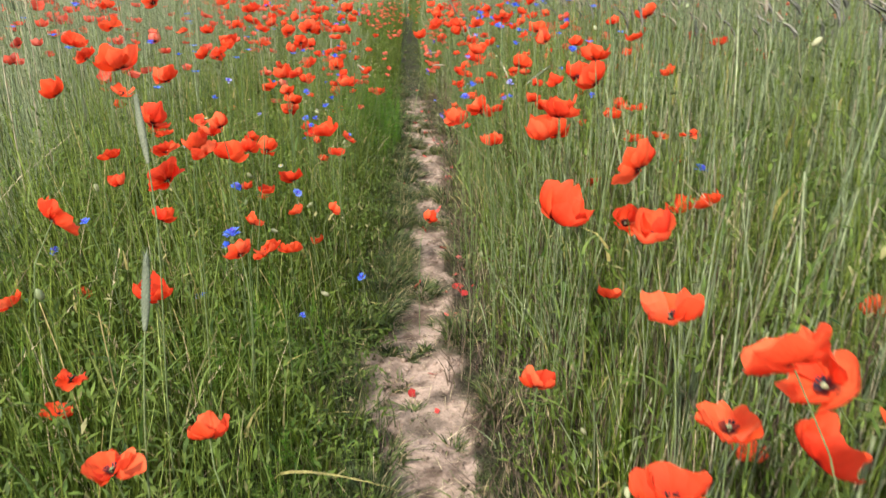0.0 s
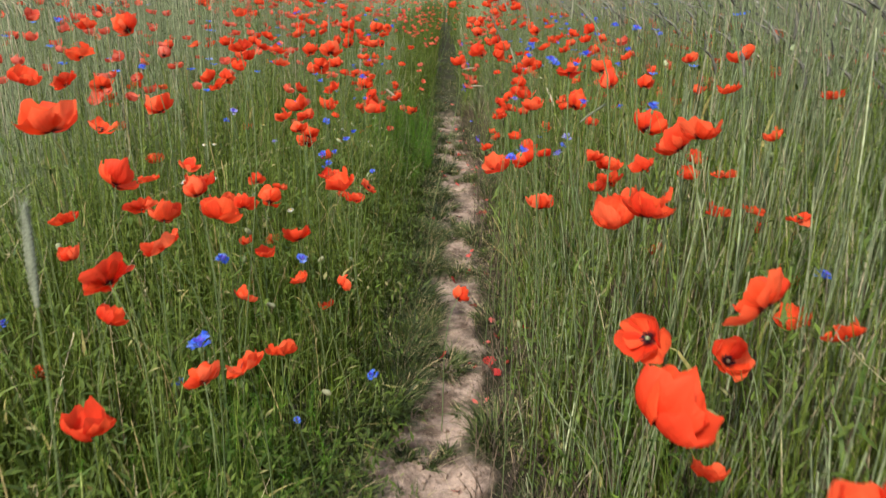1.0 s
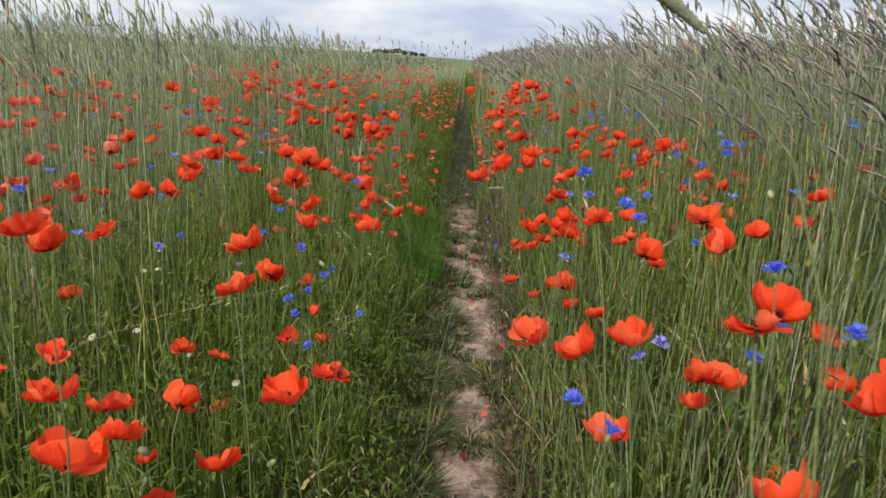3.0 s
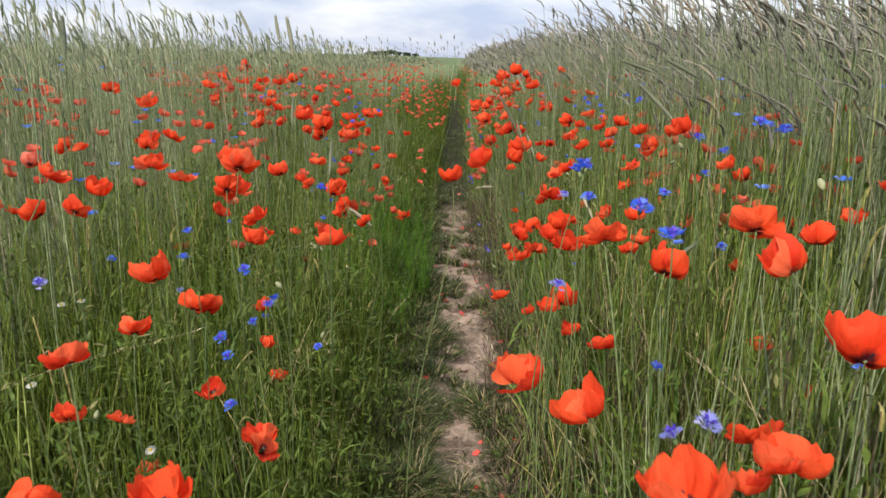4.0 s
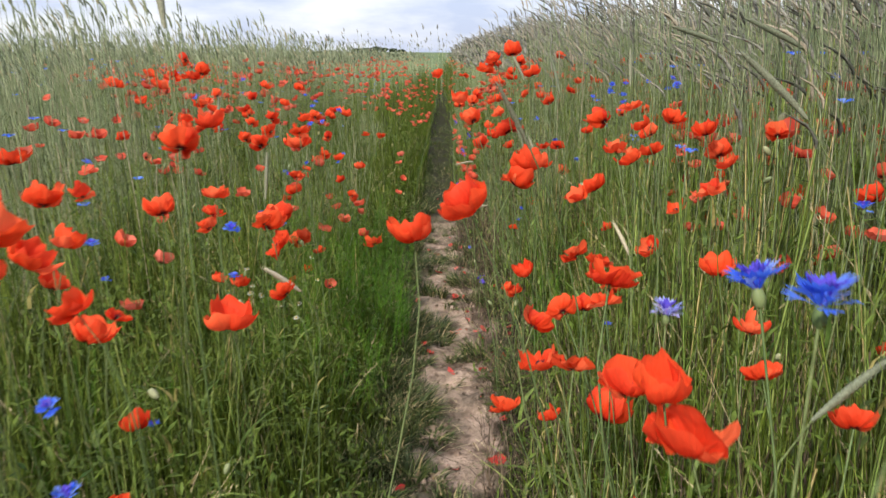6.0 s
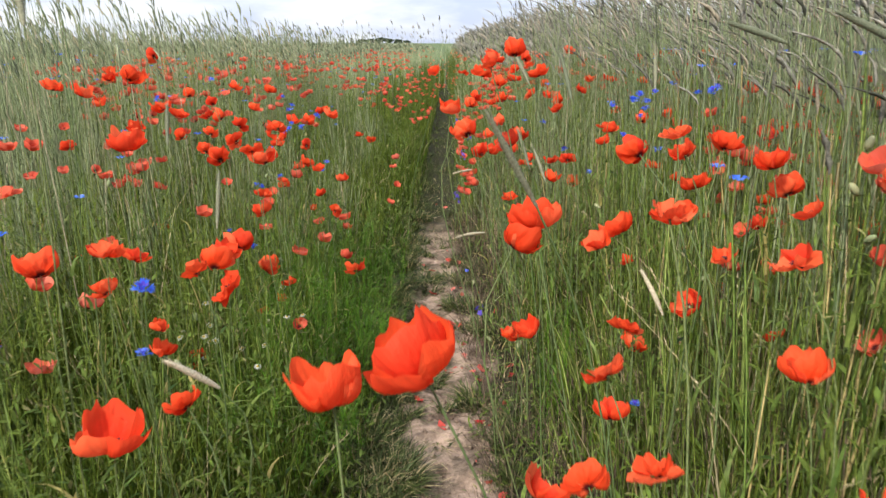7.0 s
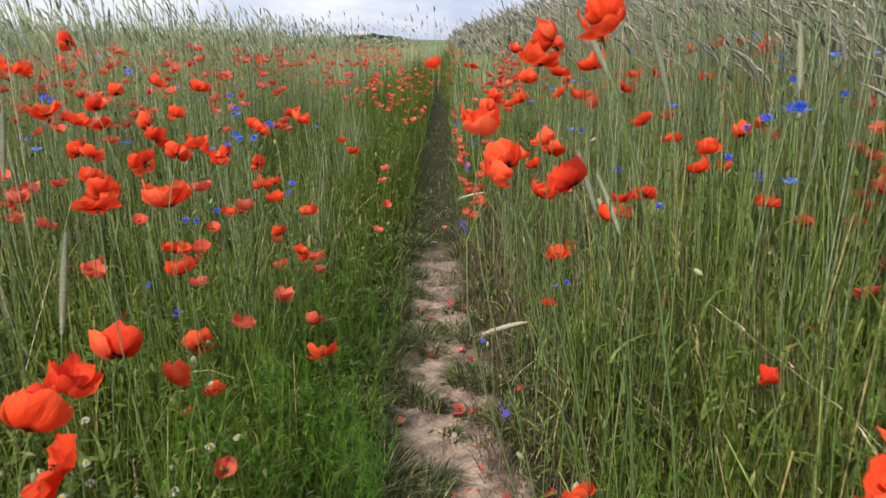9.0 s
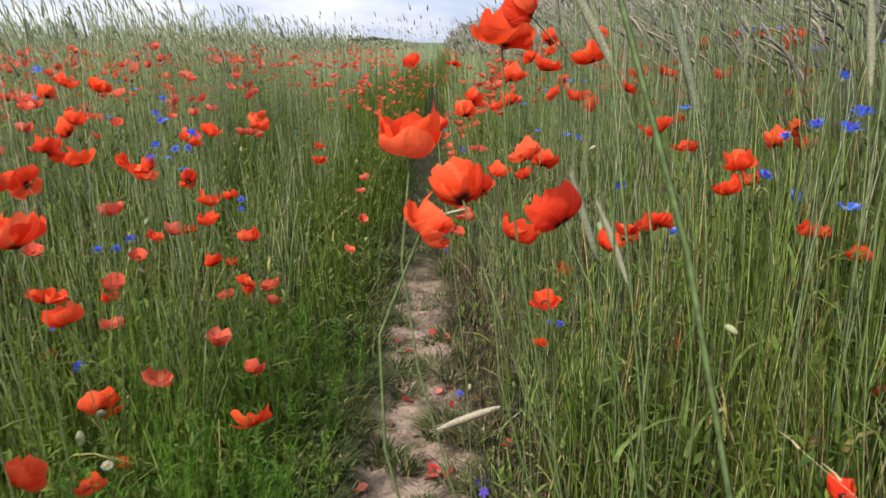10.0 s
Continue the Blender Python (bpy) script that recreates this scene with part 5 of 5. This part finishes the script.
plant_poppies([
    (-0.93, 0.79, 0.48, 0.059), (-0.65, 0.84, 0.47, 0.070), (-0.46, 0.85, 0.57, 0.059), (0.25, 0.86, 0.68, 0.071, 1), (-0.60, 0.87, 0.74, 0.087), (0.39, 0.88, 0.63, 0.065, 1),
    (-0.52, 0.90, 0.78, 0.054), (0.60, 0.91, 0.67, 0.070), (0.23, 0.91, 0.87, 0.086), (-0.69, 0.94, 0.96, 0.092), (-0.42, 0.95, 0.54, 0.070), (0.31, 0.96, 0.98, 0.067),
    (0.23, 0.96, 0.92, 0.042), (-0.66, 0.96, 0.61, 0.054), (-0.90, 1.09, 0.87, 0.052), (0.12, 1.10, 1.05, 0.042), (0.62, 1.10, 0.59, 0.067), (-0.40, 1.12, 0.47, 0.063),
    (0.25, 1.14, 0.77, 0.081), (-0.63, 1.17, 0.73, 0.066), (-0.56, 1.17, 0.78, 0.048), (-0.84, 1.20, 0.62, 0.046), (-0.47, 1.21, 1.05, 0.043), (-0.75, 1.24, 0.78, 0.074),
])
plant_poppies([
    (-0.88, 1.27, 0.68, 0.060), (0.69, 1.30, 0.74, 0.051), (0.09, 1.30, 0.95, 0.044), (-0.95, 1.32, 0.96, 0.057), (0.43, 1.37, 0.88, 0.092), (0.33, 1.37, 0.73, 0.078),
    (-1.08, 1.39, 0.21, 0.050), (0.65, 1.40, 0.89, 0.042), (-0.56, 1.42, 0.44, 0.054), (-0.78, 1.45, 1.06, 0.048), (-0.80, 1.45, 0.66, 0.074), (-0.33, 1.47, 0.46, 0.043),
    (0.56, 1.48, 0.98, 0.052), (-0.63, 1.50, 0.63, 0.092), (0.60, 1.50, 0.68, 0.056), (0.68, 1.50, 0.69, 0.056), (-0.03, 1.53, 0.41, 0.042), (0.61, 1.54, 0.77, 0.056),
    (-0.94, 1.55, 0.99, 0.059), (-0.59, 1.57, 0.63, 0.064), (-0.45, 1.58, 0.42, 0.048), (-0.70, 1.59, 0.68, 0.072), (0.30, 1.60, 0.78, 0.050), (-0.55, 1.60, 0.48, 0.049),
])
plant_poppies([
    (0.87, 1.61, 0.96, 0.056), (0.65, 1.65, 1.04, 0.054), (0.12, 1.65, 1.00, 0.044), (0.35, 1.66, 0.75, 0.067), (0.19, 1.67, 0.63, 0.069), (-0.44, 1.67, 0.84, 0.042),
    (-0.36, 1.68, 0.66, 0.076), (-0.48, 1.70, 0.50, 0.071), (-0.88, 1.70, 0.65, 0.054), (0.96, 1.70, 0.42, 0.052), (-0.78, 1.72, 0.68, 0.046), (0.35, 1.73, 0.95, 0.052),
    (0.35, 1.74, 0.66, 0.050), (-0.70, 1.75, 0.58, 0.086), (-0.69, 1.75, 0.90, 0.048), (-0.57, 1.75, 0.59, 0.069), (0.47, 1.76, 0.84, 0.081), (0.61, 1.77, 0.70, 0.056),
    (-1.03, 1.77, 0.77, 0.070), (-0.65, 1.78, 0.44, 0.042), (-0.42, 1.81, 0.23, 0.050), (0.34, 1.81, 0.98, 0.059), (-1.05, 1.82, 1.03, 0.048), (0.16, 1.82, 0.72, 0.075),
])
plant_poppies([
    (0.42, 1.89, 0.65, 0.073), (0.91, 1.89, 0.51, 0.061), (0.60, 1.90, 0.43, 0.071), (-0.31, 1.91, 0.59, 0.054), (-1.19, 1.93, 0.87, 0.082), (0.51, 1.98, 0.92, 0.054),
    (-0.53, 2.00, 0.74, 0.056), (-0.64, 2.01, 0.98, 0.045), (0.71, 2.02, 0.69, 0.063), (-0.68, 2.04, 0.56, 0.055), (0.66, 2.05, 0.99, 0.050), (-0.97, 2.05, 0.78, 0.088),
    (-1.16, 2.08, 0.84, 0.071), (-0.62, 2.10, 0.52, 0.046), (0.33, 2.10, 0.84, 0.076), (-0.37, 2.11, 0.49, 0.067), (0.10, 2.12, 0.62, 0.085), (-0.47, 2.16, 0.55, 0.057),
    (-0.56, 2.16, 0.78, 0.069), (1.20, 2.21, 0.38, 0.061), (0.19, 2.22, 0.84, 0.068), (0.27, 2.22, 0.64, 0.048), (0.17, 2.23, 0.87, 0.042), (0.39, 2.26, 1.05, 0.046),
])
plant_poppies([
    (0.17, 2.32, 0.83, 0.054), (0.18, 2.34, 0.67, 0.047), (-0.57, 2.35, 0.65, 0.067), (0.23, 2.36, 0.61, 0.045), (0.78, 2.38, 0.46, 0.044), (-0.66, 2.39, 0.70, 0.057),
    (-0.72, 2.40, 0.21, 0.057), (-0.93, 2.44, 0.82, 0.052), (0.18, 2.45, 0.89, 0.057), (0.47, 2.46, 0.71, 0.045), (0.37, 2.48, 0.76, 0.042), (-1.19, 2.49, 0.49, 0.059),
    (0.71, 2.51, 0.53, 0.059), (0.88, 2.51, 0.84, 0.052), (-0.51, 2.51, 0.93, 0.070), (-0.71, 2.52, 0.92, 0.049), (-0.61, 2.52, 0.59, 0.077), (-0.91, 2.54, 0.81, 0.058),
    (-0.55, 2.54, 0.87, 0.060), (0.17, 2.56, 0.74, 0.059), (0.04, 2.57, 0.94, 0.057), (-0.88, 2.59, 0.84, 0.059), (0.61, 2.59, 0.94, 0.042), (-0.03, 2.62, 0.89, 0.052),
])
plant_poppies([
    (-0.58, 2.69, 0.84, 0.063), (0.15, 2.69, 0.68, 0.056), (0.45, 2.69, 0.73, 0.042), (0.24, 2.70, 0.77, 0.042), (0.18, 2.70, 0.76, 0.045), (-0.53, 2.71, 0.76, 0.055),
    (-0.50, 2.71, 0.31, 0.050), (0.14, 2.72, 0.73, 0.051), (-0.36, 2.73, 1.00, 0.063), (-0.54, 2.74, 0.39, 0.042), (-1.44, 2.76, 0.56, 0.059), (-0.58, 2.82, 0.67, 0.067),
    (0.22, 2.82, 0.81, 0.049), (0.28, 2.83, 0.52, 0.078), (-0.77, 2.83, 0.84, 0.065), (0.28, 2.85, 0.97, 0.043), (0.79, 2.86, 0.62, 0.052), (0.12, 2.87, 0.51, 0.059),
    (-0.65, 2.87, 0.89, 0.065), (-0.56, 2.88, 0.68, 0.046), (0.93, 2.91, 0.73, 0.061), (-0.90, 2.93, 0.91, 0.052), (-0.66, 2.93, 0.80, 0.059), (-0.28, 2.95, 0.70, 0.042),
])
plant_poppies([
    (-0.39, 2.96, 0.64, 0.080), (0.51, 2.96, 0.73, 0.054), (-0.72, 2.97, 0.71, 0.061), (0.59, 2.97, 0.98, 0.046), (-0.60, 2.98, 0.41, 0.058), (0.49, 2.98, 0.88, 0.060),
    (0.22, 3.00, 0.41, 0.042), (-1.35, 3.00, 0.69, 0.059), (0.35, 3.00, 0.93, 0.045), (-0.86, 3.01, 0.93, 0.063), (-1.45, 3.01, 0.72, 0.059), (0.14, 3.045, 0.885, 0.056),
    (0.28, 3.02, 0.64, 0.050), (0.168, 3.04, 0.915, 0.060), (-0.69, 3.07, 0.86, 0.045), (-1.64, 3.13, 0.61, 0.059), (0.89, 3.14, 0.83, 0.052), (-0.46, 3.15, 0.84, 0.047),
    (0.33, 3.15, 0.99, 0.048), (0.59, 3.15, 0.90, 0.046), (-1.53, 3.16, 0.67, 0.062), (0.39, 3.18, 1.01, 0.042), (-1.01, 3.18, 0.82, 0.082), (-0.59, 3.19, 0.80, 0.063),
])
plant_poppies([
    (1.27, 3.20, 0.72, 0.059), (-1.25, 3.21, 0.86, 0.059), (-0.50, 3.21, 0.76, 0.045), (0.58, 3.27, 0.95, 0.056), (-1.71, 3.29, 0.55, 0.062), (0.63, 3.31, 0.90, 0.056),
    (-1.06, 3.32, 1.00, 0.065), (0.38, 3.35, 0.64, 0.063), (0.53, 3.35, 0.97, 0.050), (-0.50, 3.38, 0.57, 0.051), (0.48, 3.40, 0.95, 0.046), (0.34, 3.40, 0.78, 0.054),
    (0.51, 3.41, 0.89, 0.054), (0.38, 3.43, 0.80, 0.059), (-1.72, 3.44, 1.08, 0.059), (0.59, 3.44, 0.74, 0.047), (0.54, 3.45, 0.64, 0.063), (0.72, 3.45, 0.57, 0.042),
    (-0.45, 3.47, 0.71, 0.057), (-0.58, 3.52, 0.95, 0.061), (0.23, 3.52, 0.55, 0.052), (-0.60, 3.52, 0.72, 0.053), (0.14, 3.59, 1.10, 0.042), (-1.52, 3.61, 0.81, 0.065),
])
plant_poppies([
    (0.48, 3.62, 0.47, 0.048), (0.78, 3.63, 0.83, 0.042), (-1.35, 3.66, 1.03, 0.068), (0.78, 3.71, 0.73, 0.042), (-1.93, 3.73, 0.97, 0.059), (0.60, 3.73, 0.90, 0.059),
    (-0.48, 3.75, 0.58, 0.092, 1), (-0.52, 3.76, 0.63, 0.078), (-0.68, 3.78, 1.07, 0.050), (1.09, 3.78, 0.70, 0.059), (-0.69, 3.79, 0.44, 0.042), (-1.28, 3.81, 0.82, 0.079),
    (0.53, 3.81, 0.41, 0.049), (-0.42, 3.82, 0.90, 0.050), (0.07, 3.84, 0.93, 0.042), (-0.84, 3.87, 1.03, 0.054), (-1.21, 3.88, 0.34, 0.061), (1.13, 3.88, 0.67, 0.062),
    (-0.53, 3.88, 0.62, 0.065), (0.06, 3.92, 0.98, 0.053), (0.22, 3.93, 0.36, 0.042), (0.22, 3.93, 1.12, 0.054), (0.14, 3.97, 1.07, 0.055), (-0.78, 4.01, 0.89, 0.057),
])
plant_poppies([
    (0.92, 4.01, 0.72, 0.045), (-0.70, 4.04, 0.25, 0.046), (0.26, 4.04, 0.31, 0.051), (0.57, 4.04, 0.54, 0.042), (-0.73, 4.05, 0.20, 0.048), (-0.55, 4.06, 0.59, 0.077),
    (0.11, 4.06, 0.91, 0.057), (-0.42, 4.09, 0.92, 0.043), (0.17, 4.10, 0.85, 0.042), (-0.81, 4.10, 1.05, 0.059), (0.23, 4.13, 0.87, 0.067), (0.19, 4.16, 1.10, 0.054),
    (-0.91, 4.16, 1.05, 0.043), (-0.51, 4.17, 0.48, 0.054), (1.03, 4.18, 0.90, 0.052), (-1.51, 4.24, 0.77, 0.071), (-0.46, 4.26, 0.40, 0.046), (-0.51, 4.26, 0.81, 0.092),
    (0.87, 4.27, 0.86, 0.056), (0.39, 4.29, 0.95, 0.042), (1.00, 4.33, 0.81, 0.052), (-0.68, 4.36, 0.80, 0.074), (0.99, 4.37, 0.34, 0.051), (-0.58, 4.37, 0.79, 0.048),
])
plant_poppies([
    (-0.56, 4.39, 0.67, 0.064), (0.22, 4.39, 0.90, 0.052), (0.26, 4.41, 0.65, 0.054), (-0.72, 4.41, 0.87, 0.047), (0.40, 4.42, 0.77, 0.048), (0.88, 4.45, 0.46, 0.052),
    (0.93, 4.46, 0.71, 0.050), (-0.72, 4.46, 0.96, 0.045), (0.46, 4.48, 0.77, 0.050), (-0.59, 4.49, 0.59, 0.061), (0.58, 4.49, 0.82, 0.050), (-0.62, 4.50, 0.21, 0.045),
    (-1.27, 4.50, 1.01, 0.062), (-0.78, 4.51, 0.80, 0.063), (0.61, 4.52, 0.86, 0.056), (0.85, 4.52, 0.69, 0.052), (-0.28, 4.52, 0.37, 0.075), (1.10, 4.53, 0.46, 0.054),
    (-0.54, 4.53, 0.87, 0.045), (0.87, 4.54, 0.31, 0.045), (-1.02, 4.54, 0.83, 0.072), (0.77, 4.55, 0.73, 0.052), (-1.03, 4.56, 0.87, 0.072), (0.87, 4.57, 0.26, 0.051),
])
plant_poppies([
    (-0.58, 4.58, 0.22, 0.042), (-0.61, 4.59, 0.36, 0.072), (-1.02, 4.60, 1.04, 0.065), (0.20, 4.62, 0.83, 0.048), (-0.71, 4.64, 0.82, 0.068), (-0.81, 4.66, 0.90, 0.048),
    (-1.33, 4.66, 0.79, 0.059), (1.05, 4.67, 0.39, 0.042), (1.21, 4.68, 0.78, 0.061), (0.29, 4.68, 1.02, 0.048), (1.02, 4.69, 0.30, 0.044), (0.08, 4.71, 0.91, 0.050),
    (0.77, 4.73, 0.87, 0.050), (0.39, 4.74, 1.04, 0.067), (0.44, 4.74, 0.65, 0.056), (1.33, 4.75, 0.78, 0.057), (-0.73, 4.76, 0.86, 0.058), (-0.61, 4.77, 0.98, 0.050),
    (-0.68, 4.79, 0.91, 0.044), (-1.05, 4.86, 0.92, 0.070), (-1.00, 4.88, 0.80, 0.057), (0.68, 4.90, 0.34, 0.049), (-0.72, 4.91, 0.47, 0.048), (1.62, 4.93, 0.77, 0.059),
])
plant_poppies([
    (-0.38, 4.95, 0.61, 0.048), (-0.47, 4.95, 0.55, 0.048), (1.42, 4.96, 0.30, 0.057), (-0.48, 4.96, 0.65, 0.048), (0.40, 4.97, 0.69, 0.048), (-0.67, 4.98, 0.79, 0.057),
    (-1.05, 4.99, 0.88, 0.081), (-0.53, 4.99, 0.75, 0.048), (-0.52, 4.99, 0.85, 0.057), (1.02, 5.00, 0.47, 0.056), (-0.62, 5.00, 0.78, 0.048), (0.35, 5.01, 0.30, 0.045),
    (0.96, 5.02, 0.87, 0.048), (-0.82, 5.03, 0.98, 0.052), (-0.65, 5.04, 0.59, 0.045), (0.26, 5.06, 0.99, 0.074), (0.38, 5.06, 0.66, 0.056), (1.29, 5.07, 0.91, 0.059),
    (-0.44, 5.07, 0.46, 0.063), (0.15, 5.07, 0.90, 0.059), (0.89, 5.08, 0.72, 0.056), (-0.67, 5.09, 0.74, 0.056), (1.03, 5.10, 0.81, 0.056), (0.72, 5.11, 0.81, 0.061),
])
plant_poppies([
    (-1.62, 5.11, 0.21, 0.059), (0.20, 5.14, 0.70, 0.089), (0.17, 5.14, 0.93, 0.056), (-1.05, 5.15, 0.20, 0.054), (0.36, 5.16, 0.77, 0.089), (0.60, 5.16, 0.55, 0.059),
    (-1.30, 5.17, 1.02, 0.087), (-1.40, 5.21, 0.56, 0.059), (0.69, 5.29, 0.29, 0.056), (-1.52, 5.31, 0.89, 0.059), (-0.98, 5.33, 0.83, 0.061), (-0.61, 5.33, 0.62, 0.060),
    (-1.31, 5.33, 0.31, 0.061), (-1.50, 5.40, 1.03, 0.071), (1.32, 5.52, 0.54, 0.092), (0.42, 5.54, 1.08, 0.062), (-1.39, 5.56, 0.29, 0.059), (-0.78, 5.60, 0.46, 0.059),
    (-0.65, 5.63, 0.33, 0.059), (0.53, 5.67, 0.28, 0.065), (1.46, 5.67, 0.30, 0.065), (-0.72, 5.69, 0.54, 0.059), (1.27, 5.73, 1.08, 0.062), (1.05, 5.73, 0.96, 0.059),
])
plant_poppies([
    (0.73, 5.75, 0.92, 0.061), (0.92, 5.76, 0.81, 0.059), (0.29, 5.76, 0.86, 0.063), (-1.01, 5.77, 0.24, 0.059), (0.49, 5.78, 0.90, 0.059), (-1.45, 5.79, 1.10, 0.059),
    (-1.29, 5.79, 0.90, 0.059), (0.41, 5.81, 1.02, 0.063), (-0.69, 5.82, 0.53, 0.059), (-0.57, 5.82, 0.79, 0.065), (1.22, 5.84, 1.09, 0.059), (0.65, 5.84, 0.86, 0.065),
    (-0.36, 5.86, 0.66, 0.059), (0.90, 5.87, 0.97, 0.065), (1.33, 5.90, 1.05, 0.065), (0.42, 5.95, 0.58, 0.074), (0.35, 5.95, 0.86, 0.059), (0.49, 5.97, 1.04, 0.059),
    (0.83, 5.98, 0.96, 0.059), (1.18, 5.98, 1.09, 0.059), (1.45, 6.03, 1.09, 0.072), (0.62, 6.04, 0.87, 0.074), (-0.82, 6.04, 0.74, 0.071), (-0.02, 6.08, 1.00, 0.074),
])
plant_poppies([
    (0.14, 6.08, 1.00, 0.059), (1.11, 6.10, 1.06, 0.059), (0.33, 6.10, 1.06, 0.059), (0.76, 6.34, 1.11, 0.059), (-0.70, 6.35, 0.77, 0.071), (0.68, 6.68, 0.91, 0.059),
    (-0.61, 7.27, 0.51, 0.071),
])
plant_cornflowers([
    (-0.74, 0.78, 0.65, 0.032), (-0.50, 0.95, 0.56, 0.052), (0.64, 1.09, 0.68, 0.043), (0.16, 1.17, 1.06, 0.026), (0.17, 1.20, 0.97, 0.026), (-0.59, 1.21, 0.43, 0.036),
    (-0.40, 1.23, 0.21, 0.026), (0.07, 1.25, 0.86, 0.034), (-0.23, 1.29, 0.30, 0.037), (-1.11, 1.34, 0.37, 0.038), (-0.58, 1.34, 0.56, 0.039), (0.35, 1.35, 0.94, 0.042),
    (-0.72, 1.36, 0.21, 0.045), (0.07, 1.43, 0.80, 0.036), (0.16, 1.57, 1.01, 0.031), (-0.45, 1.58, 0.47, 0.038), (0.36, 1.82, 1.08, 0.028), (0.14, 1.84, 0.99, 0.026),
    (0.22, 1.89, 0.97, 0.040), (0.27, 1.91, 0.73, 0.033), (0.58, 1.95, 0.73, 0.034), (0.16, 1.97, 1.01, 0.028), (-1.00, 2.02, 0.89, 0.038), (0.17, 2.05, 1.00, 0.040),
])
plant_cornflowers([
    (-0.40, 2.05, 0.57, 0.031), (-1.26, 2.07, 1.01, 0.038), (-0.48, 2.12, 0.86, 0.026), (0.18, 2.13, 0.98, 0.044), (0.33, 2.15, 0.94, 0.031), (0.40, 2.22, 1.03, 0.032),
    (-0.49, 2.31, 0.54, 0.036), (0.56, 2.34, 1.05, 0.038), (-0.59, 2.36, 0.74, 0.033), (-0.52, 2.36, 0.56, 0.039), (-0.41, 2.40, 0.64, 0.035), (-0.45, 2.49, 0.59, 0.043),
    (0.58, 2.49, 0.76, 0.035), (-0.50, 2.53, 0.53, 0.036), (-0.36, 2.60, 0.44, 0.032), (-0.55, 2.64, 0.63, 0.040), (0.63, 2.68, 0.95, 0.038), (0.61, 2.73, 0.89, 0.035),
    (0.77, 2.76, 1.01, 0.036), (-1.05, 2.95, 0.55, 0.038), (-0.66, 3.02, 0.76, 0.038), (-0.65, 3.15, 0.30, 0.041), (-0.46, 3.22, 0.63, 0.035), (-0.48, 3.29, 0.72, 0.047),
])
plant_cornflowers([
    (0.42, 3.37, 0.45, 0.028), (-0.83, 3.38, 0.57, 0.036), (-0.95, 3.60, 0.83, 0.036), (1.05, 3.64, 1.04, 0.036), (0.62, 3.65, 1.04, 0.027), (0.47, 3.69, 1.02, 0.028),
    (0.54, 3.81, 1.02, 0.026), (0.49, 4.02, 0.97, 0.029), (0.55, 4.04, 0.98, 0.042), (0.80, 4.14, 1.00, 0.040), (0.65, 4.27, 0.96, 0.042), (0.71, 4.48, 0.92, 0.042),
    (0.89, 4.51, 0.97, 0.036), (0.65, 4.52, 0.83, 0.038), (0.74, 4.64, 0.88, 0.038), (0.85, 4.67, 0.99, 0.038), (-0.69, 4.68, 0.39, 0.038), (0.85, 4.78, 0.74, 0.038),
    (0.60, 4.80, 0.65, 0.038), (-0.60, 4.80, 0.64, 0.038), (0.36, 4.80, 0.43, 0.036), (-0.45, 4.82, 0.87, 0.036), (0.13, 4.83, 0.24, 0.026), (-0.83, 4.84, 0.41, 0.038),
])
plant_cornflowers([
    (-0.72, 4.89, 0.59, 0.034), (-0.57, 4.92, 0.83, 0.036), (-0.57, 4.94, 0.90, 0.036), (-1.11, 4.96, 0.93, 0.036), (-0.73, 4.99, 0.56, 0.038), (-0.62, 5.00, 0.79, 0.038),
    (0.54, 5.03, 0.71, 0.038), (-0.61, 5.08, 0.87, 0.038), (-1.17, 5.10, 0.91, 0.038), (0.39, 5.12, 0.30, 0.038), (-0.58, 5.16, 0.79, 0.038), (-0.96, 5.18, 0.99, 0.036),
    (-0.66, 5.27, 0.77, 0.038), (-0.68, 5.27, 0.91, 0.036), (-0.52, 5.38, 0.60, 0.036), (0.50, 5.41, 0.78, 0.038), (-0.57, 5.55, 0.53, 0.038),
])
plant_cornflowers([
    (0.22, 1.59, 0.82, 0.035, 1), (0.22, 1.67, 0.76, 0.038, 1), (0.11, 1.85, 0.87, 0.031, 1), (-0.78, 2.17, 0.74, 0.035, 1), (0.18, 2.27, 0.91, 0.034, 1), (-0.82, 2.88, 0.48, 0.036, 1),
])
